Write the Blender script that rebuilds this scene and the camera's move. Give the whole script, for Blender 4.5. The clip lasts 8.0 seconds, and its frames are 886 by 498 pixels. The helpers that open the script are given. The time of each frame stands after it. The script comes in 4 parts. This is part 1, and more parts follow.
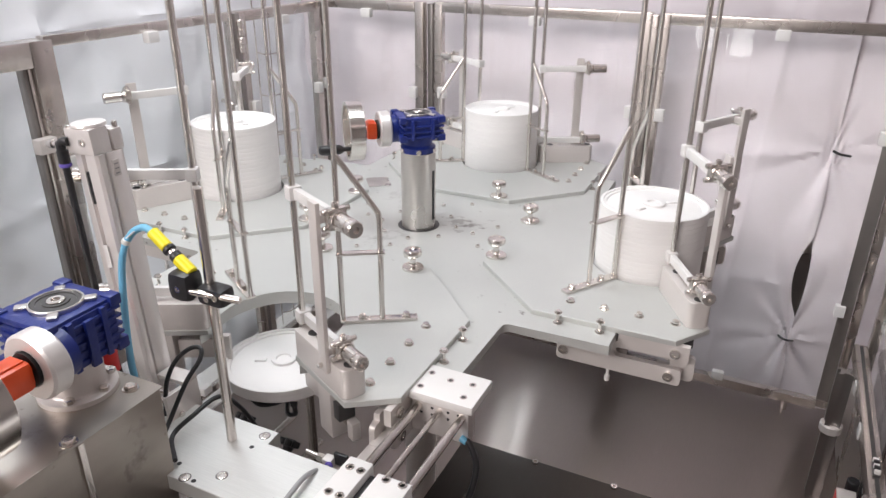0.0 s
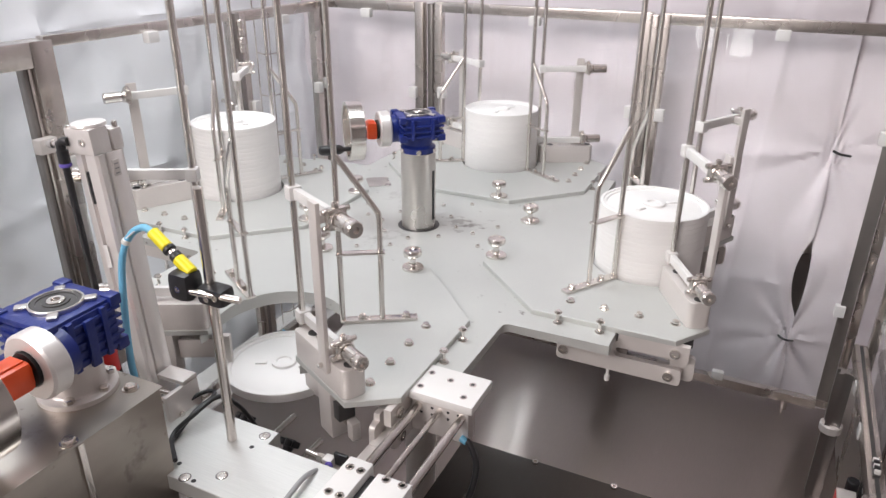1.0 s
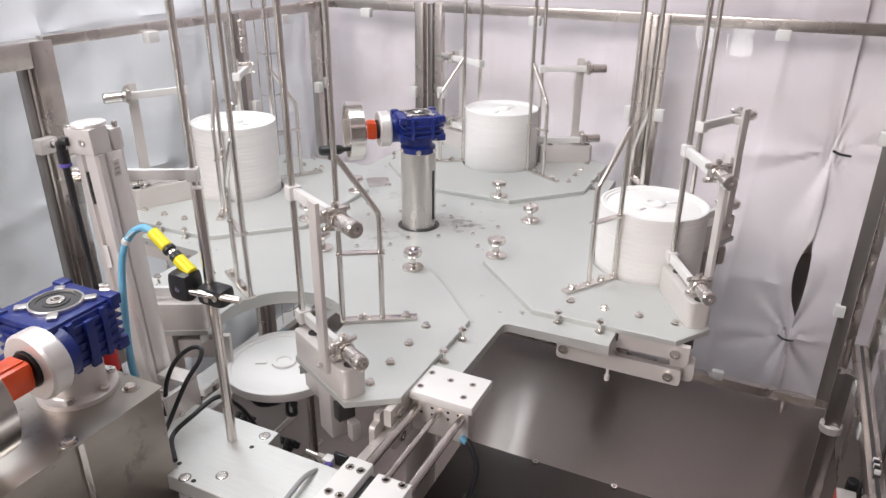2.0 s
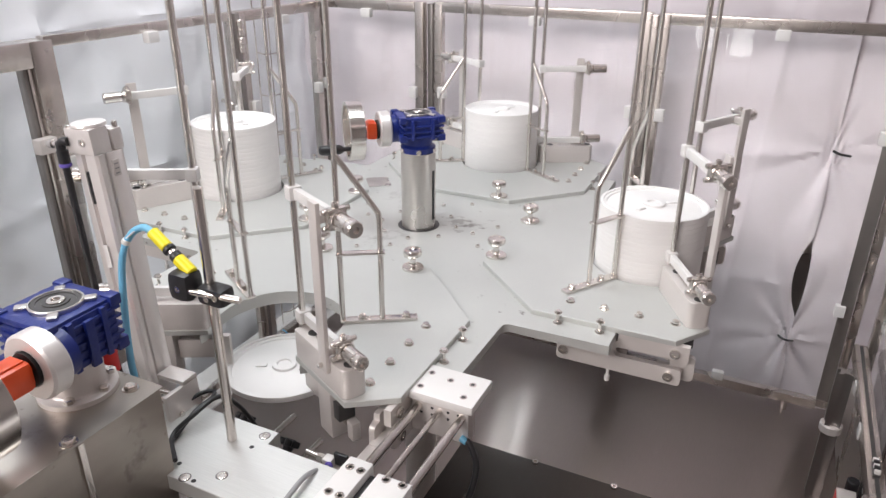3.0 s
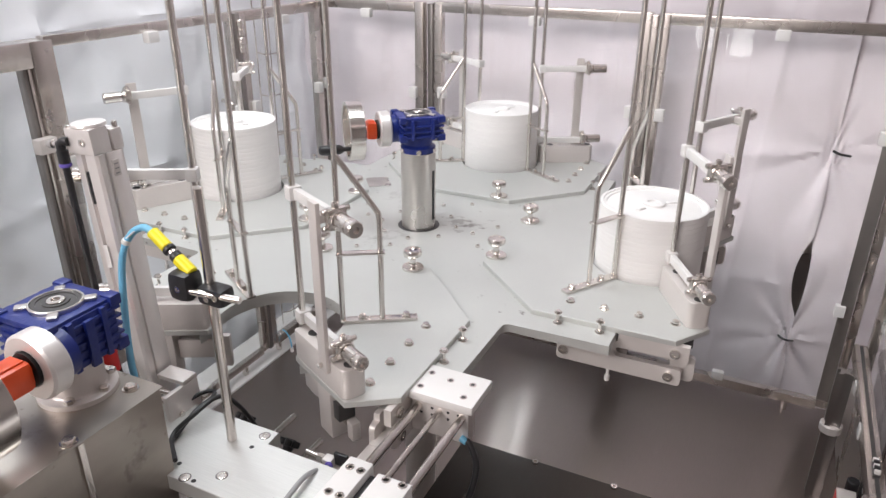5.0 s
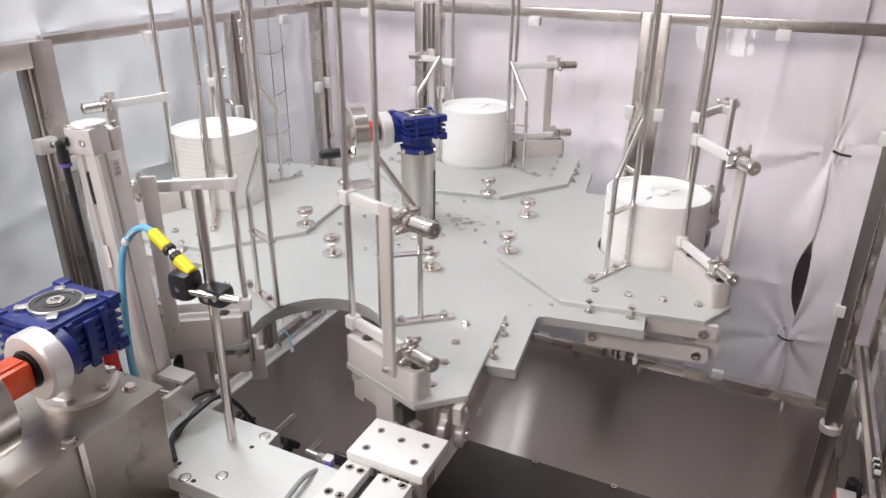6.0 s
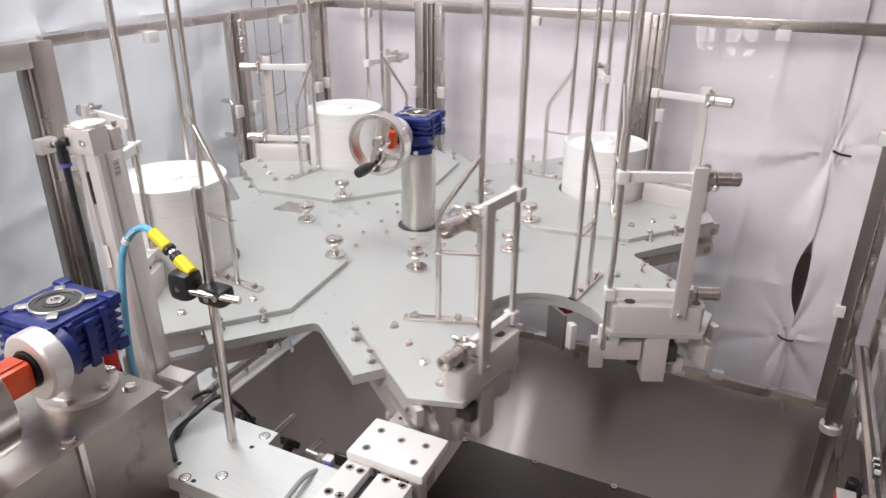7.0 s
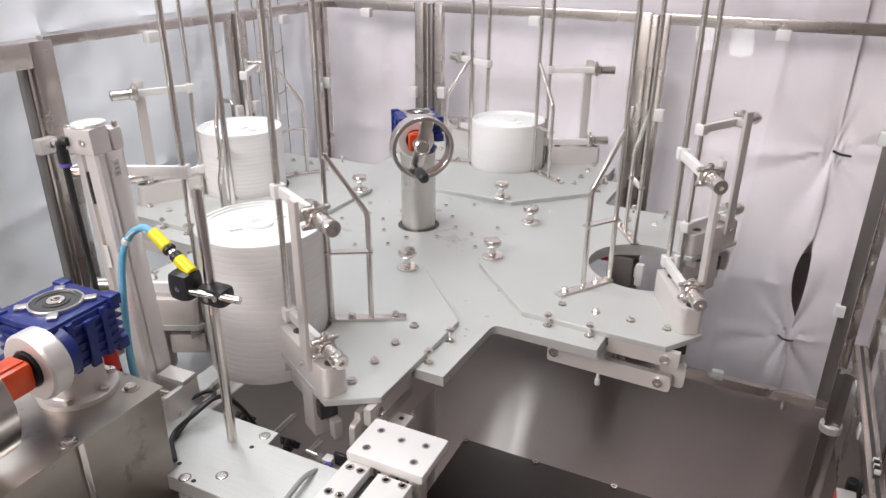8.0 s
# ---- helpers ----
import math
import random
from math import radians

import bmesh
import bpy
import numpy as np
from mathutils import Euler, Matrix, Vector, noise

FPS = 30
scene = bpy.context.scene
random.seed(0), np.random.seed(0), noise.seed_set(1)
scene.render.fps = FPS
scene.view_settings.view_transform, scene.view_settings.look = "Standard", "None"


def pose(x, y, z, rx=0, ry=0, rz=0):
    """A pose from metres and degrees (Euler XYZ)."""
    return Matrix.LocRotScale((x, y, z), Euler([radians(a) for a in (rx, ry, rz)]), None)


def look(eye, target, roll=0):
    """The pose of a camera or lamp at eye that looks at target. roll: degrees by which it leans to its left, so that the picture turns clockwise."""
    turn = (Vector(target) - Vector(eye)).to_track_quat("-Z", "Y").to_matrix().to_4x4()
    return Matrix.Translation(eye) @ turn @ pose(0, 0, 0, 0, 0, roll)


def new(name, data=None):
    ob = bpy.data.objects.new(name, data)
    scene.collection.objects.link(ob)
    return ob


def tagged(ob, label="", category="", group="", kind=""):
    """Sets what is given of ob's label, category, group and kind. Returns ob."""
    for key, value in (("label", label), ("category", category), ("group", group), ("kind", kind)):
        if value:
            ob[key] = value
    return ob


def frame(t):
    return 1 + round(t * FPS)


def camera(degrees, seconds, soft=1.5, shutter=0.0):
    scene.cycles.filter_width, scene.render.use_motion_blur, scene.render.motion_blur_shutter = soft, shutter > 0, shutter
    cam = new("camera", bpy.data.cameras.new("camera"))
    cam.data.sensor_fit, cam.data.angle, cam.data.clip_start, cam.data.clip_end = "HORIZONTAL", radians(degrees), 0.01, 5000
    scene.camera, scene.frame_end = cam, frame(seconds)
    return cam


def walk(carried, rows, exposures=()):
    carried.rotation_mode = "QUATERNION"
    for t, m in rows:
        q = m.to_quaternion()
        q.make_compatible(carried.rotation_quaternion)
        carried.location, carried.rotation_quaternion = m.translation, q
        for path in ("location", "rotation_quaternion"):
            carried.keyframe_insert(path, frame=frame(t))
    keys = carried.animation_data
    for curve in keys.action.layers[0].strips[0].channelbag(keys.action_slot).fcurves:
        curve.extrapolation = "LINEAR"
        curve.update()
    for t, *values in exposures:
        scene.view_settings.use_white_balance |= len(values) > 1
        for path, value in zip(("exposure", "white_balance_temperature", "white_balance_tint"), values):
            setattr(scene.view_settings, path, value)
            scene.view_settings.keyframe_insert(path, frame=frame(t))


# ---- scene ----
Z0 = 1.10            # height of the turntable's adapter plates above the hall floor

# ---- camera ----
EYE = (0.7023, -1.3420, Z0 + 0.6016)
YAW, PITCH, LEAN = radians(115.5), radians(23.98), 0.41
AIM = (EYE[0] + math.cos(YAW) * math.cos(PITCH), EYE[1] + math.sin(YAW) * math.cos(PITCH), EYE[2] - math.sin(PITCH))
cam = camera(64.04, 8.0, soft=1.4, shutter=0.25)
walk(cam, [(0.0, look(EYE, AIM, LEAN)), (8.0, look(EYE, AIM, LEAN))], exposures=[(0.0, 0.0), (8.0, 0.0)])

# ---- light ----
world = bpy.data.worlds.new("hall_light")
scene.world = world
world.use_nodes = True
world.node_tree.nodes["Background"].inputs["Color"].default_value = (0.9, 0.93, 1.0, 1)
world.node_tree.nodes["Background"].inputs["Strength"].default_value = 0.02


def lamp(name, x, y, z, sx, sy, power, colour, target):
    data = bpy.data.lights.new(name, "AREA")
    data.shape, data.size, data.size_y, data.energy, data.color = "RECTANGLE", sx, sy, power, colour
    ob = new(name, data)
    ob.matrix_world = look((x, y, z), target)
    return ob


lamp("ceiling_lamp", -0.60, -0.25, 3.02, 2.2, 0.5, 45, (0.92, 0.965, 1.0), (-0.60, -0.25, 0))
lamp("ceiling_lamp", 2.2, -1.1, 3.02, 0.5, 2.6, 4, (1.0, 0.82, 0.82), (2.2, -1.1, 0))
lamp("ceiling_lamp", -0.9, -3.1, 2.85, 2.6, 0.5, 92, (1.0, 0.93, 0.92), (-0.9, 0.0, 0.9))


# ---- materials ----
def material(name, colour, rough=0.5, metal=0.0, grain=0.0, scale=80.0, bump=0.0, stretch=(1, 1, 1), mottled=0.06, spread=0.0, rough_spread=0.1, **more):
    m = bpy.data.materials.new(name)
    m.use_nodes = True
    n, l = m.node_tree.nodes, m.node_tree.links
    b = n["Principled BSDF"]
    b.inputs["Metallic"].default_value = metal
    for key, value in more.items():
        b.inputs[key.replace("_", " ")].default_value = value
    co = n.new("ShaderNodeTexCoord")
    mp = n.new("ShaderNodeMapping")
    mp.inputs["Scale"].default_value = stretch
    l.new(co.outputs["Object"], mp.inputs["Vector"])
    fine = n.new("ShaderNodeTexNoise")
    fine.inputs["Scale"].default_value, fine.inputs["Detail"].default_value = scale, 4
    l.new(mp.outputs["Vector"], fine.inputs["Vector"])
    wide = n.new("ShaderNodeTexNoise")
    wide.inputs["Scale"].default_value, wide.inputs["Detail"].default_value = 6.0, 5
    l.new(co.outputs["Object"], wide.inputs["Vector"])
    # two scales of variation in the colour
    add = n.new("ShaderNodeMath")
    add.operation = "MULTIPLY_ADD"
    l.new(fine.outputs["Fac"], add.inputs[0])
    add.inputs[1].default_value = grain
    wm = n.new("ShaderNodeMath")
    wm.operation = "MULTIPLY_ADD"
    l.new(wide.outputs["Fac"], wm.inputs[0])
    wm.inputs[1].default_value = mottled
    wm.inputs[2].default_value = 1 - 0.5 * (mottled + grain)
    l.new(wm.outputs[0], add.inputs[2])
    last = add
    if spread:
        info = n.new("ShaderNodeObjectInfo")
        sp = n.new("ShaderNodeMath")
        sp.operation = "MULTIPLY_ADD"
        l.new(info.outputs["Random"], sp.inputs[0])
        sp.inputs[1].default_value = spread
        l.new(add.outputs[0], sp.inputs[2])
        last = sp
    mul = n.new("ShaderNodeVectorMath")
    mul.operation = "SCALE"
    mul.inputs[0].default_value = colour
    l.new(last.outputs[0], mul.inputs["Scale"])
    l.new(mul.outputs[0], b.inputs["Base Color"])
    rr = n.new("ShaderNodeMapRange")
    rr.inputs["To Min"].default_value, rr.inputs["To Max"].default_value = max(0.02, rough - rough_spread), rough + rough_spread
    l.new(wide.outputs["Fac"], rr.inputs["Value"])
    l.new(rr.outputs[0], b.inputs["Roughness"])
    if bump:
        bp = n.new("ShaderNodeBump")
        bp.inputs["Strength"].default_value, bp.inputs["Distance"].default_value = bump, 0.002
        l.new(fine.outputs["Fac"], bp.inputs["Height"])
        l.new(bp.outputs[0], b.inputs["Normal"])
    return m


SCUFFED = material("scuffed_plate", (0.545, 0.553, 0.533), 0.48, 0.32, 0.05, 240, 0.12, mottled=0.16, rough_spread=0.08)


def brushed(m, along_y, amount):
    """Gloss drawn out along x or y, as on sheet brushed across it."""
    n, l = m.node_tree.nodes, m.node_tree.links
    t = n.new("ShaderNodeCombineXYZ")
    t.inputs[1 if along_y else 0].default_value = 1.0
    l.new(t.outputs[0], n["Principled BSDF"].inputs["Tangent"])
    n["Principled BSDF"].inputs["Anisotropic"].default_value = amount


def scuffs(m, spots):
    """Dark rubbed marks, as broken blots round some points of the plate."""
    n, l = m.node_tree.nodes, m.node_tree.links
    b = n["Principled BSDF"]
    src = b.inputs["Base Color"].links[0].from_socket
    co = n.new("ShaderNodeTexCoord")
    no = n.new("ShaderNodeTexNoise")
    no.inputs["Scale"].default_value, no.inputs["Detail"].default_value = 55, 6
    l.new(co.outputs["Object"], no.inputs["Vector"])
    for x, y, z, r, strength in spots:
        ds = n.new("ShaderNodeVectorMath")
        ds.operation = "DISTANCE"
        l.new(co.outputs["Object"], ds.inputs[0])
        ds.inputs[1].default_value = (x, y, z)
        fall = n.new("ShaderNodeMapRange")
        fall.inputs["From Min"].default_value, fall.inputs["From Max"].default_value = 0.0, r
        fall.inputs["To Min"].default_value, fall.inputs["To Max"].default_value = 0.62, 0.30
        l.new(ds.outputs["Value"], fall.inputs["Value"])
        lt = n.new("ShaderNodeMapRange")
        d = n.new("ShaderNodeMath")
        d.operation = "SUBTRACT"
        l.new(fall.outputs[0], d.inputs[0])
        l.new(no.outputs["Fac"], d.inputs[1])
        l.new(d.outputs[0], lt.inputs["Value"])
        lt.inputs["From Min"].default_value, lt.inputs["From Max"].default_value = -0.02, 0.14
        lt.inputs["To Min"].default_value, lt.inputs["To Max"].default_value = 0.0, strength
        mix = n.new("ShaderNodeMix")
        mix.data_type = "RGBA"
        l.new(lt.outputs[0], mix.inputs["Factor"])
        l.new(src, mix.inputs["A"])
        mix.inputs["B"].default_value = (0.13, 0.11, 0.10, 1)
        src = mix.outputs["Result"]
    l.new(src, b.inputs["Base Color"])


scuffs(SCUFFED, [(-0.055, 0.085, -0.01, 0.075, 0.5), (-0.05, 0.12, -0.01, 0.05, 0.5), (0.10, -0.02, -0.01, 0.10, 0.25), (-0.15, -0.12, -0.01, 0.09, 0.25)])

STEEL = material("polished_stainless", (0.74, 0.705, 0.67), 0.22, 1, 0.05, 90, rough_spread=0.05)
BRUSHED = material("brushed_stainless", (0.64, 0.615, 0.59), 0.28, 1, 0.10, 9, 0.05, (1, 1, 45), mottled=0.05, rough_spread=0.04)
FRAME = material("frame_stainless", (0.57, 0.53, 0.50), 0.27, 1, 0.25, 22, 0.06, (9, 9, 1), mottled=0.22, rough_spread=0.08)
DECK = material("deck_sheet", (0.325, 0.283, 0.266), 0.30, 1, 0.12, 26, 0.04, (22, 1, 1), rough_spread=0.05)
brushed(DECK, True, 0.85)
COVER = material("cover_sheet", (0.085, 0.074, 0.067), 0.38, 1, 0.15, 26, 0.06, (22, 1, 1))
PLATE = material("bead_blasted_plate", (0.545, 0.553, 0.533), 0.48, 0.32, 0.05, 240, 0.12, mottled=0.16, rough_spread=0.08)
MILLED = material("milled_plate", (0.67, 0.675, 0.655), 0.38, 0.55, 0.22, 22, 0.16, (1, 34, 1), mottled=0.08)
ANODISED = material("grey_profile", (0.28, 0.26, 0.25), 0.35, 0.8, 0.1, 60)
ALU = material("milled_aluminium", (0.67, 0.63, 0.605), 0.36, 0.32, 0.06, 60, 0.05, (1, 8, 1))
WHITE = material("white_plastic", (0.74, 0.725, 0.71), 0.4, 0, 0.03, 60, 0.03, mottled=0.04)
LID = material("white_lid_plastic", (0.84, 0.825, 0.81), 0.50, 0, 0.03, 40, 0.0, mottled=0.03, spread=-0.025)
CYLINDER = material("drawn_aluminium", (0.78, 0.745, 0.725), 0.34, 0.45, 0.06, 60, 0.03, (6, 6, 1), rough_spread=0.06)
DARK_GREY = material("dark_grey_anodised", (0.07, 0.068, 0.068), 0.35, 0.3, 0.15, 90, mottled=0.2)
BLUE = material("blue_gearbox_paint", (0.011, 0.024, 0.175), 0.36, 0, 0.25, 160, 0.25, mottled=0.25)
ORANGE = material("orange_plastic", (0.80, 0.09, 0.02), 0.32, 0, 0.04, 60, mottled=0.08)
YELLOW = material("yellow_plastic", (0.85, 0.72, 0.01), 0.4, 0, 0.06, 60, mottled=0.08)
BLACK = material("black_plastic", (0.018, 0.018, 0.02), 0.38, 0, 0.2, 90, mottled=0.2)
CABLE = material("light_blue_cable", (0.16, 0.45, 0.66), 0.4, 0, 0.05, 90)
HOSE = material("grey_hose", (0.3, 0.3, 0.3), 0.45)
STAINED = material("stained_sheet_steel", (0.42, 0.385, 0.345), 0.34, 0.9, 0.25, 14, 0.1, (1, 1, 3), mottled=0.45, rough_spread=0.12)
scuffs(STAINED, [(0.065, -0.885, 0.0, 0.04, 0.4), (0.065, -0.90, -0.05, 0.035, 0.45), (0.065, -0.86, 0.04, 0.03, 0.3), (-0.02, -0.97, 0.08, 0.06, 0.35), (0.06, -1.0, -0.05, 0.10, 0.5)])
GREEN = material("green_rubber", (0.05, 0.19, 0.05), 0.5, 0, 0.1, 80)
RED = material("red_plastic", (0.6, 0.02, 0.02), 0.35, 0, 0.05, 60)
PURPLE = material("violet_ring", (0.16, 0.12, 0.5), 0.4)
# same white cloth twice: cool daylight in the left colour, warm dimness in the back
LIT_CLOTH = material("lit_white_cloth", (0.84, 0.845, 0.875), 0.8, 0, 0.05, 300, 0.2, mottled=0.08)
DIM_CLOTH = material("dim_white_cloth", (0.66, 0.605, 0.635), 0.8, 0, 0.05, 300, 0.2, mottled=0.08)
PAINT = material("hall_wall_paint", (0.64, 0.595, 0.575), 0.7, 0, 0.03, 60, mottled=0.05)
FLOOR = material("grey_floor", (0.35, 0.34, 0.34), 0.5, 0, 0.1, 60, mottled=0.2)
GLASS = bpy.data.materials.new("clear_panel")
GLASS.use_nodes = True
gb = GLASS.node_tree.nodes["Principled BSDF"]
gb.inputs["Base Color"].default_value, gb.inputs["Roughness"].default_value = (0.97, 0.985, 0.98, 1), 0.02
gb.inputs["Transmission Weight"].default_value, gb.inputs["IOR"].default_value = 1.0, 1.4
# bluish glow of the added tubes that put a bright streak on the deck
STREAK_GLOW = bpy.data.materials.new("streak_glow")
STREAK_GLOW.use_nodes = True
STREAK_GLOW.node_tree.nodes["Principled BSDF"].inputs["Emission Color"].default_value = (0.86, 0.95, 1, 1)
STREAK_GLOW.node_tree.nodes["Principled BSDF"].inputs["Emission Strength"].default_value = 8
GLOW = bpy.data.materials.new("lamp_glow")
GLOW.use_nodes = True
GLOW.node_tree.nodes["Principled BSDF"].inputs["Emission Color"].default_value = (1, 0.97, 0.95, 1)
GLOW.node_tree.nodes["Principled BSDF"].inputs["Emission Strength"].default_value = 6



# ---- mesh helpers ----
def box(bm, x0, x1, y0, y1, z0, z1, bevel=0.0, m=None):
    vs = [bm.verts.new((x, y, z)) for z in (z0, z1) for y in (y0, y1) for x in (x0, x1)]
    fs = [bm.faces.new([vs[i] for i in f]) for f in ((0, 2, 3, 1), (4, 5, 7, 6), (0, 1, 5, 4), (2, 6, 7, 3), (0, 4, 6, 2), (1, 3, 7, 5))]
    if bevel:
        r = bmesh.ops.bevel(bm, geom=list({e for f in fs for e in f.edges}), offset=bevel, segments=2, affect="EDGES", profile=0.6)
        vs = list({v for f in r["faces"] for v in f.verts} | {v for v in vs if v.is_valid})
    if m is not None:
        bmesh.ops.transform(bm, matrix=m, verts=vs)
    return bm


def slab(bm, pts, z0, z1, bevel=0.0):
    """An upright prism over a plan outline, given counterclockwise."""
    lo = [bm.verts.new((*p, z0)) for p in pts]
    hi = [bm.verts.new((*p, z1)) for p in pts]
    n = len(pts)
    top = bm.faces.new(hi)
    bm.faces.new(lo[::-1])
    for i in range(n):
        bm.faces.new((lo[i], lo[(i + 1) % n], hi[(i + 1) % n], hi[i]))
    if bevel:
        bmesh.ops.bevel(bm, geom=list(top.edges), offset=bevel, segments=1, affect="EDGES")
    return bm


def lathe(bm, profile, seg=32, m=None):
    """Turns (radius, z) pairs round the z axis; the ends are closed at the axis where the radius is 0."""
    rings, made = [], []
    for r, z in profile:
        if r <= 0:
            ring = [bm.verts.new((0, 0, z))]
        else:
            ring = [bm.verts.new((r * math.cos(i * math.tau / seg), r * math.sin(i * math.tau / seg), z)) for i in range(seg)]
        rings.append(ring)
        made += ring
    for a, b in zip(rings, rings[1:]):
        for i in range(seg):
            j = (i + 1) % seg
            q = [a[i % len(a)], a[j % len(a)], b[j % len(b)], b[i % len(b)]]
            q = list(dict.fromkeys(q))
            if len(q) > 2:
                f = bm.faces.new(q)
                f.smooth = True
    if m is not None:
        bmesh.ops.transform(bm, matrix=m, verts=made)
    return bm


def arc(cx, cy, r, a0, a1, n):
    return [(cx + r * math.cos(radians(a0 + (a1 - a0) * i / n)), cy + r * math.sin(radians(a0 + (a1 - a0) * i / n))) for i in range(n + 1)]


def along(p, q):
    """The pose whose z axis runs from p to q."""
    return Matrix.Translation(p) @ (Vector(q) - Vector(p)).to_track_quat("Z", "Y").to_matrix().to_4x4()


def rod(bm, p, q, r, seg=16, chamfer=0.15):
    n, c = (Vector(q) - Vector(p)).length, r * chamfer
    return lathe(bm, [(0, 0), (r - c, 0), (r, c), (r, n - c), (r - c, n), (0, n)], seg, along(p, q))


def pipe(bm, pts, r, seg=12):
    """A round bar or hose along a smooth or kinked line."""
    pts = [Vector(p) for p in pts]
    rings, up = [], Vector((0.31, 0.17, 0.93))
    for i, p in enumerate(pts):
        d = (pts[min(i + 1, len(pts) - 1)] - pts[max(i - 1, 0)]).normalized()
        s = d.cross(up).normalized()
        w = s.cross(d)
        rings.append([bm.verts.new(p + r * (math.cos(a) * s + math.sin(a) * w)) for a in [k * math.tau / seg for k in range(seg)]])
    for a, b in zip(rings, rings[1:]):
        for k in range(seg):
            bm.faces.new((a[k], a[(k + 1) % seg], b[(k + 1) % seg], b[k])).smooth = True
    bm.faces.new(rings[0][::-1])
    bm.faces.new(rings[-1])
    return bm


def curve(pts, n=8):
    """Points on a smooth line through the given ones."""
    p = [Vector(q) for q in pts]
    p = [2 * p[0] - p[1], *p, 2 * p[-1] - p[-2]]
    out = []
    for i in range(1, len(p) - 2):
        for k in range(n):
            t = k / n
            out.append(0.5 * (2 * p[i] + (p[i + 1] - p[i - 1]) * t + (2 * p[i - 1] - 5 * p[i] + 4 * p[i + 1] - p[i + 2]) * t * t
                              + (3 * p[i] - p[i - 1] - 3 * p[i + 1] + p[i + 2]) * t ** 3))
    return out + [p[-2]]


def flipped(bm):
    """The mirror image in the plane y = 0."""
    bmesh.ops.scale(bm, vec=(1, -1, 1), verts=bm.verts)
    bmesh.ops.reverse_faces(bm, faces=bm.faces)
    return bm


def mesh_of(name, bm, mat):
    bmesh.ops.recalc_face_normals(bm, faces=bm.faces)
    me = bpy.data.meshes.new(name)
    bm.to_mesh(me)
    bm.free()
    me.set_sharp_from_angle(angle=radians(32))
    for x in (mat if isinstance(mat, (list, tuple)) else [mat]):
        me.materials.append(x)
    return me


def part(name, bm, mat, parent=None, label="", m=None):
    ob = new(name, bm if isinstance(bm, bpy.types.Mesh) else mesh_of(name, bm, mat))
    ob.parent = parent
    if m is not None:
        ob.matrix_local = m
    if label:
        tagged(ob, label)
    return ob


def thing(name, label, category, group="", m=None, kind=""):
    ob = new(name)
    ob.empty_display_size = 0.05
    if m is not None:
        ob.matrix_basis = m
    return tagged(ob, label, category, group, kind)


B = bmesh.new

# ---- setting: floor, deck, hall ----
def setting():
    floor = part("floor", box(B(), -4, 4, -4.5, 3, -0.1, 0), FLOOR)
    tagged(floor, "smooth grey industrial floor of the hall", "floor", kind="structure")
    ceiling = part("ceiling", box(B(), -4, 4, -4.5, 3, 3.1, 3.2), PAINT)
    tagged(ceiling, "plain light grey hall ceiling", "ceiling", kind="structure")
    for name, b in (("wall_west", (-4.1, -4, -4.5, 3)), ("wall_east", (4, 4.1, -4.5, 3)), ("wall_south", (-4, 4, -4.6, -4.5)), ("wall_north", (-4, 4, 3, 3.1))):
        w = part(name, box(B(), *b, 0, 3.1), PAINT)
        tagged(w, "plain light grey hall wall", "wall", kind="structure")
    deck = part("machine_deck", box(B(), -0.768, 1.12, -1.1, 0.9, Z0 - 0.84, Z0 - 0.800, 0.002), DECK)
    tagged(deck, "dull reflective brushed stainless machine deck", "machine deck", kind="structure")
    # white strip added to stand for the light showing under the left rail
    ledge = part("rail_gap_light", box(B(), -0.95, -0.770, -1.1, 0.9, Z0 - 0.84, Z0 - 0.797, 0.002), WHITE)
    tagged(ledge, "white strip added along the deck edge for the bright gap under the rail", "ledge", kind="structure")
    base = part("machine_base", box(B(), -0.82, 0.98, -1.08, 0.88, 0.0, Z0 - 0.842), BRUSHED)
    tagged(base, "stainless machine base standing on the floor", "machine base", kind="structure")


setting()


# ---- enclosure: frames and clear panels ----
TOP, LOW = Z0 + 0.40, Z0 - 0.755


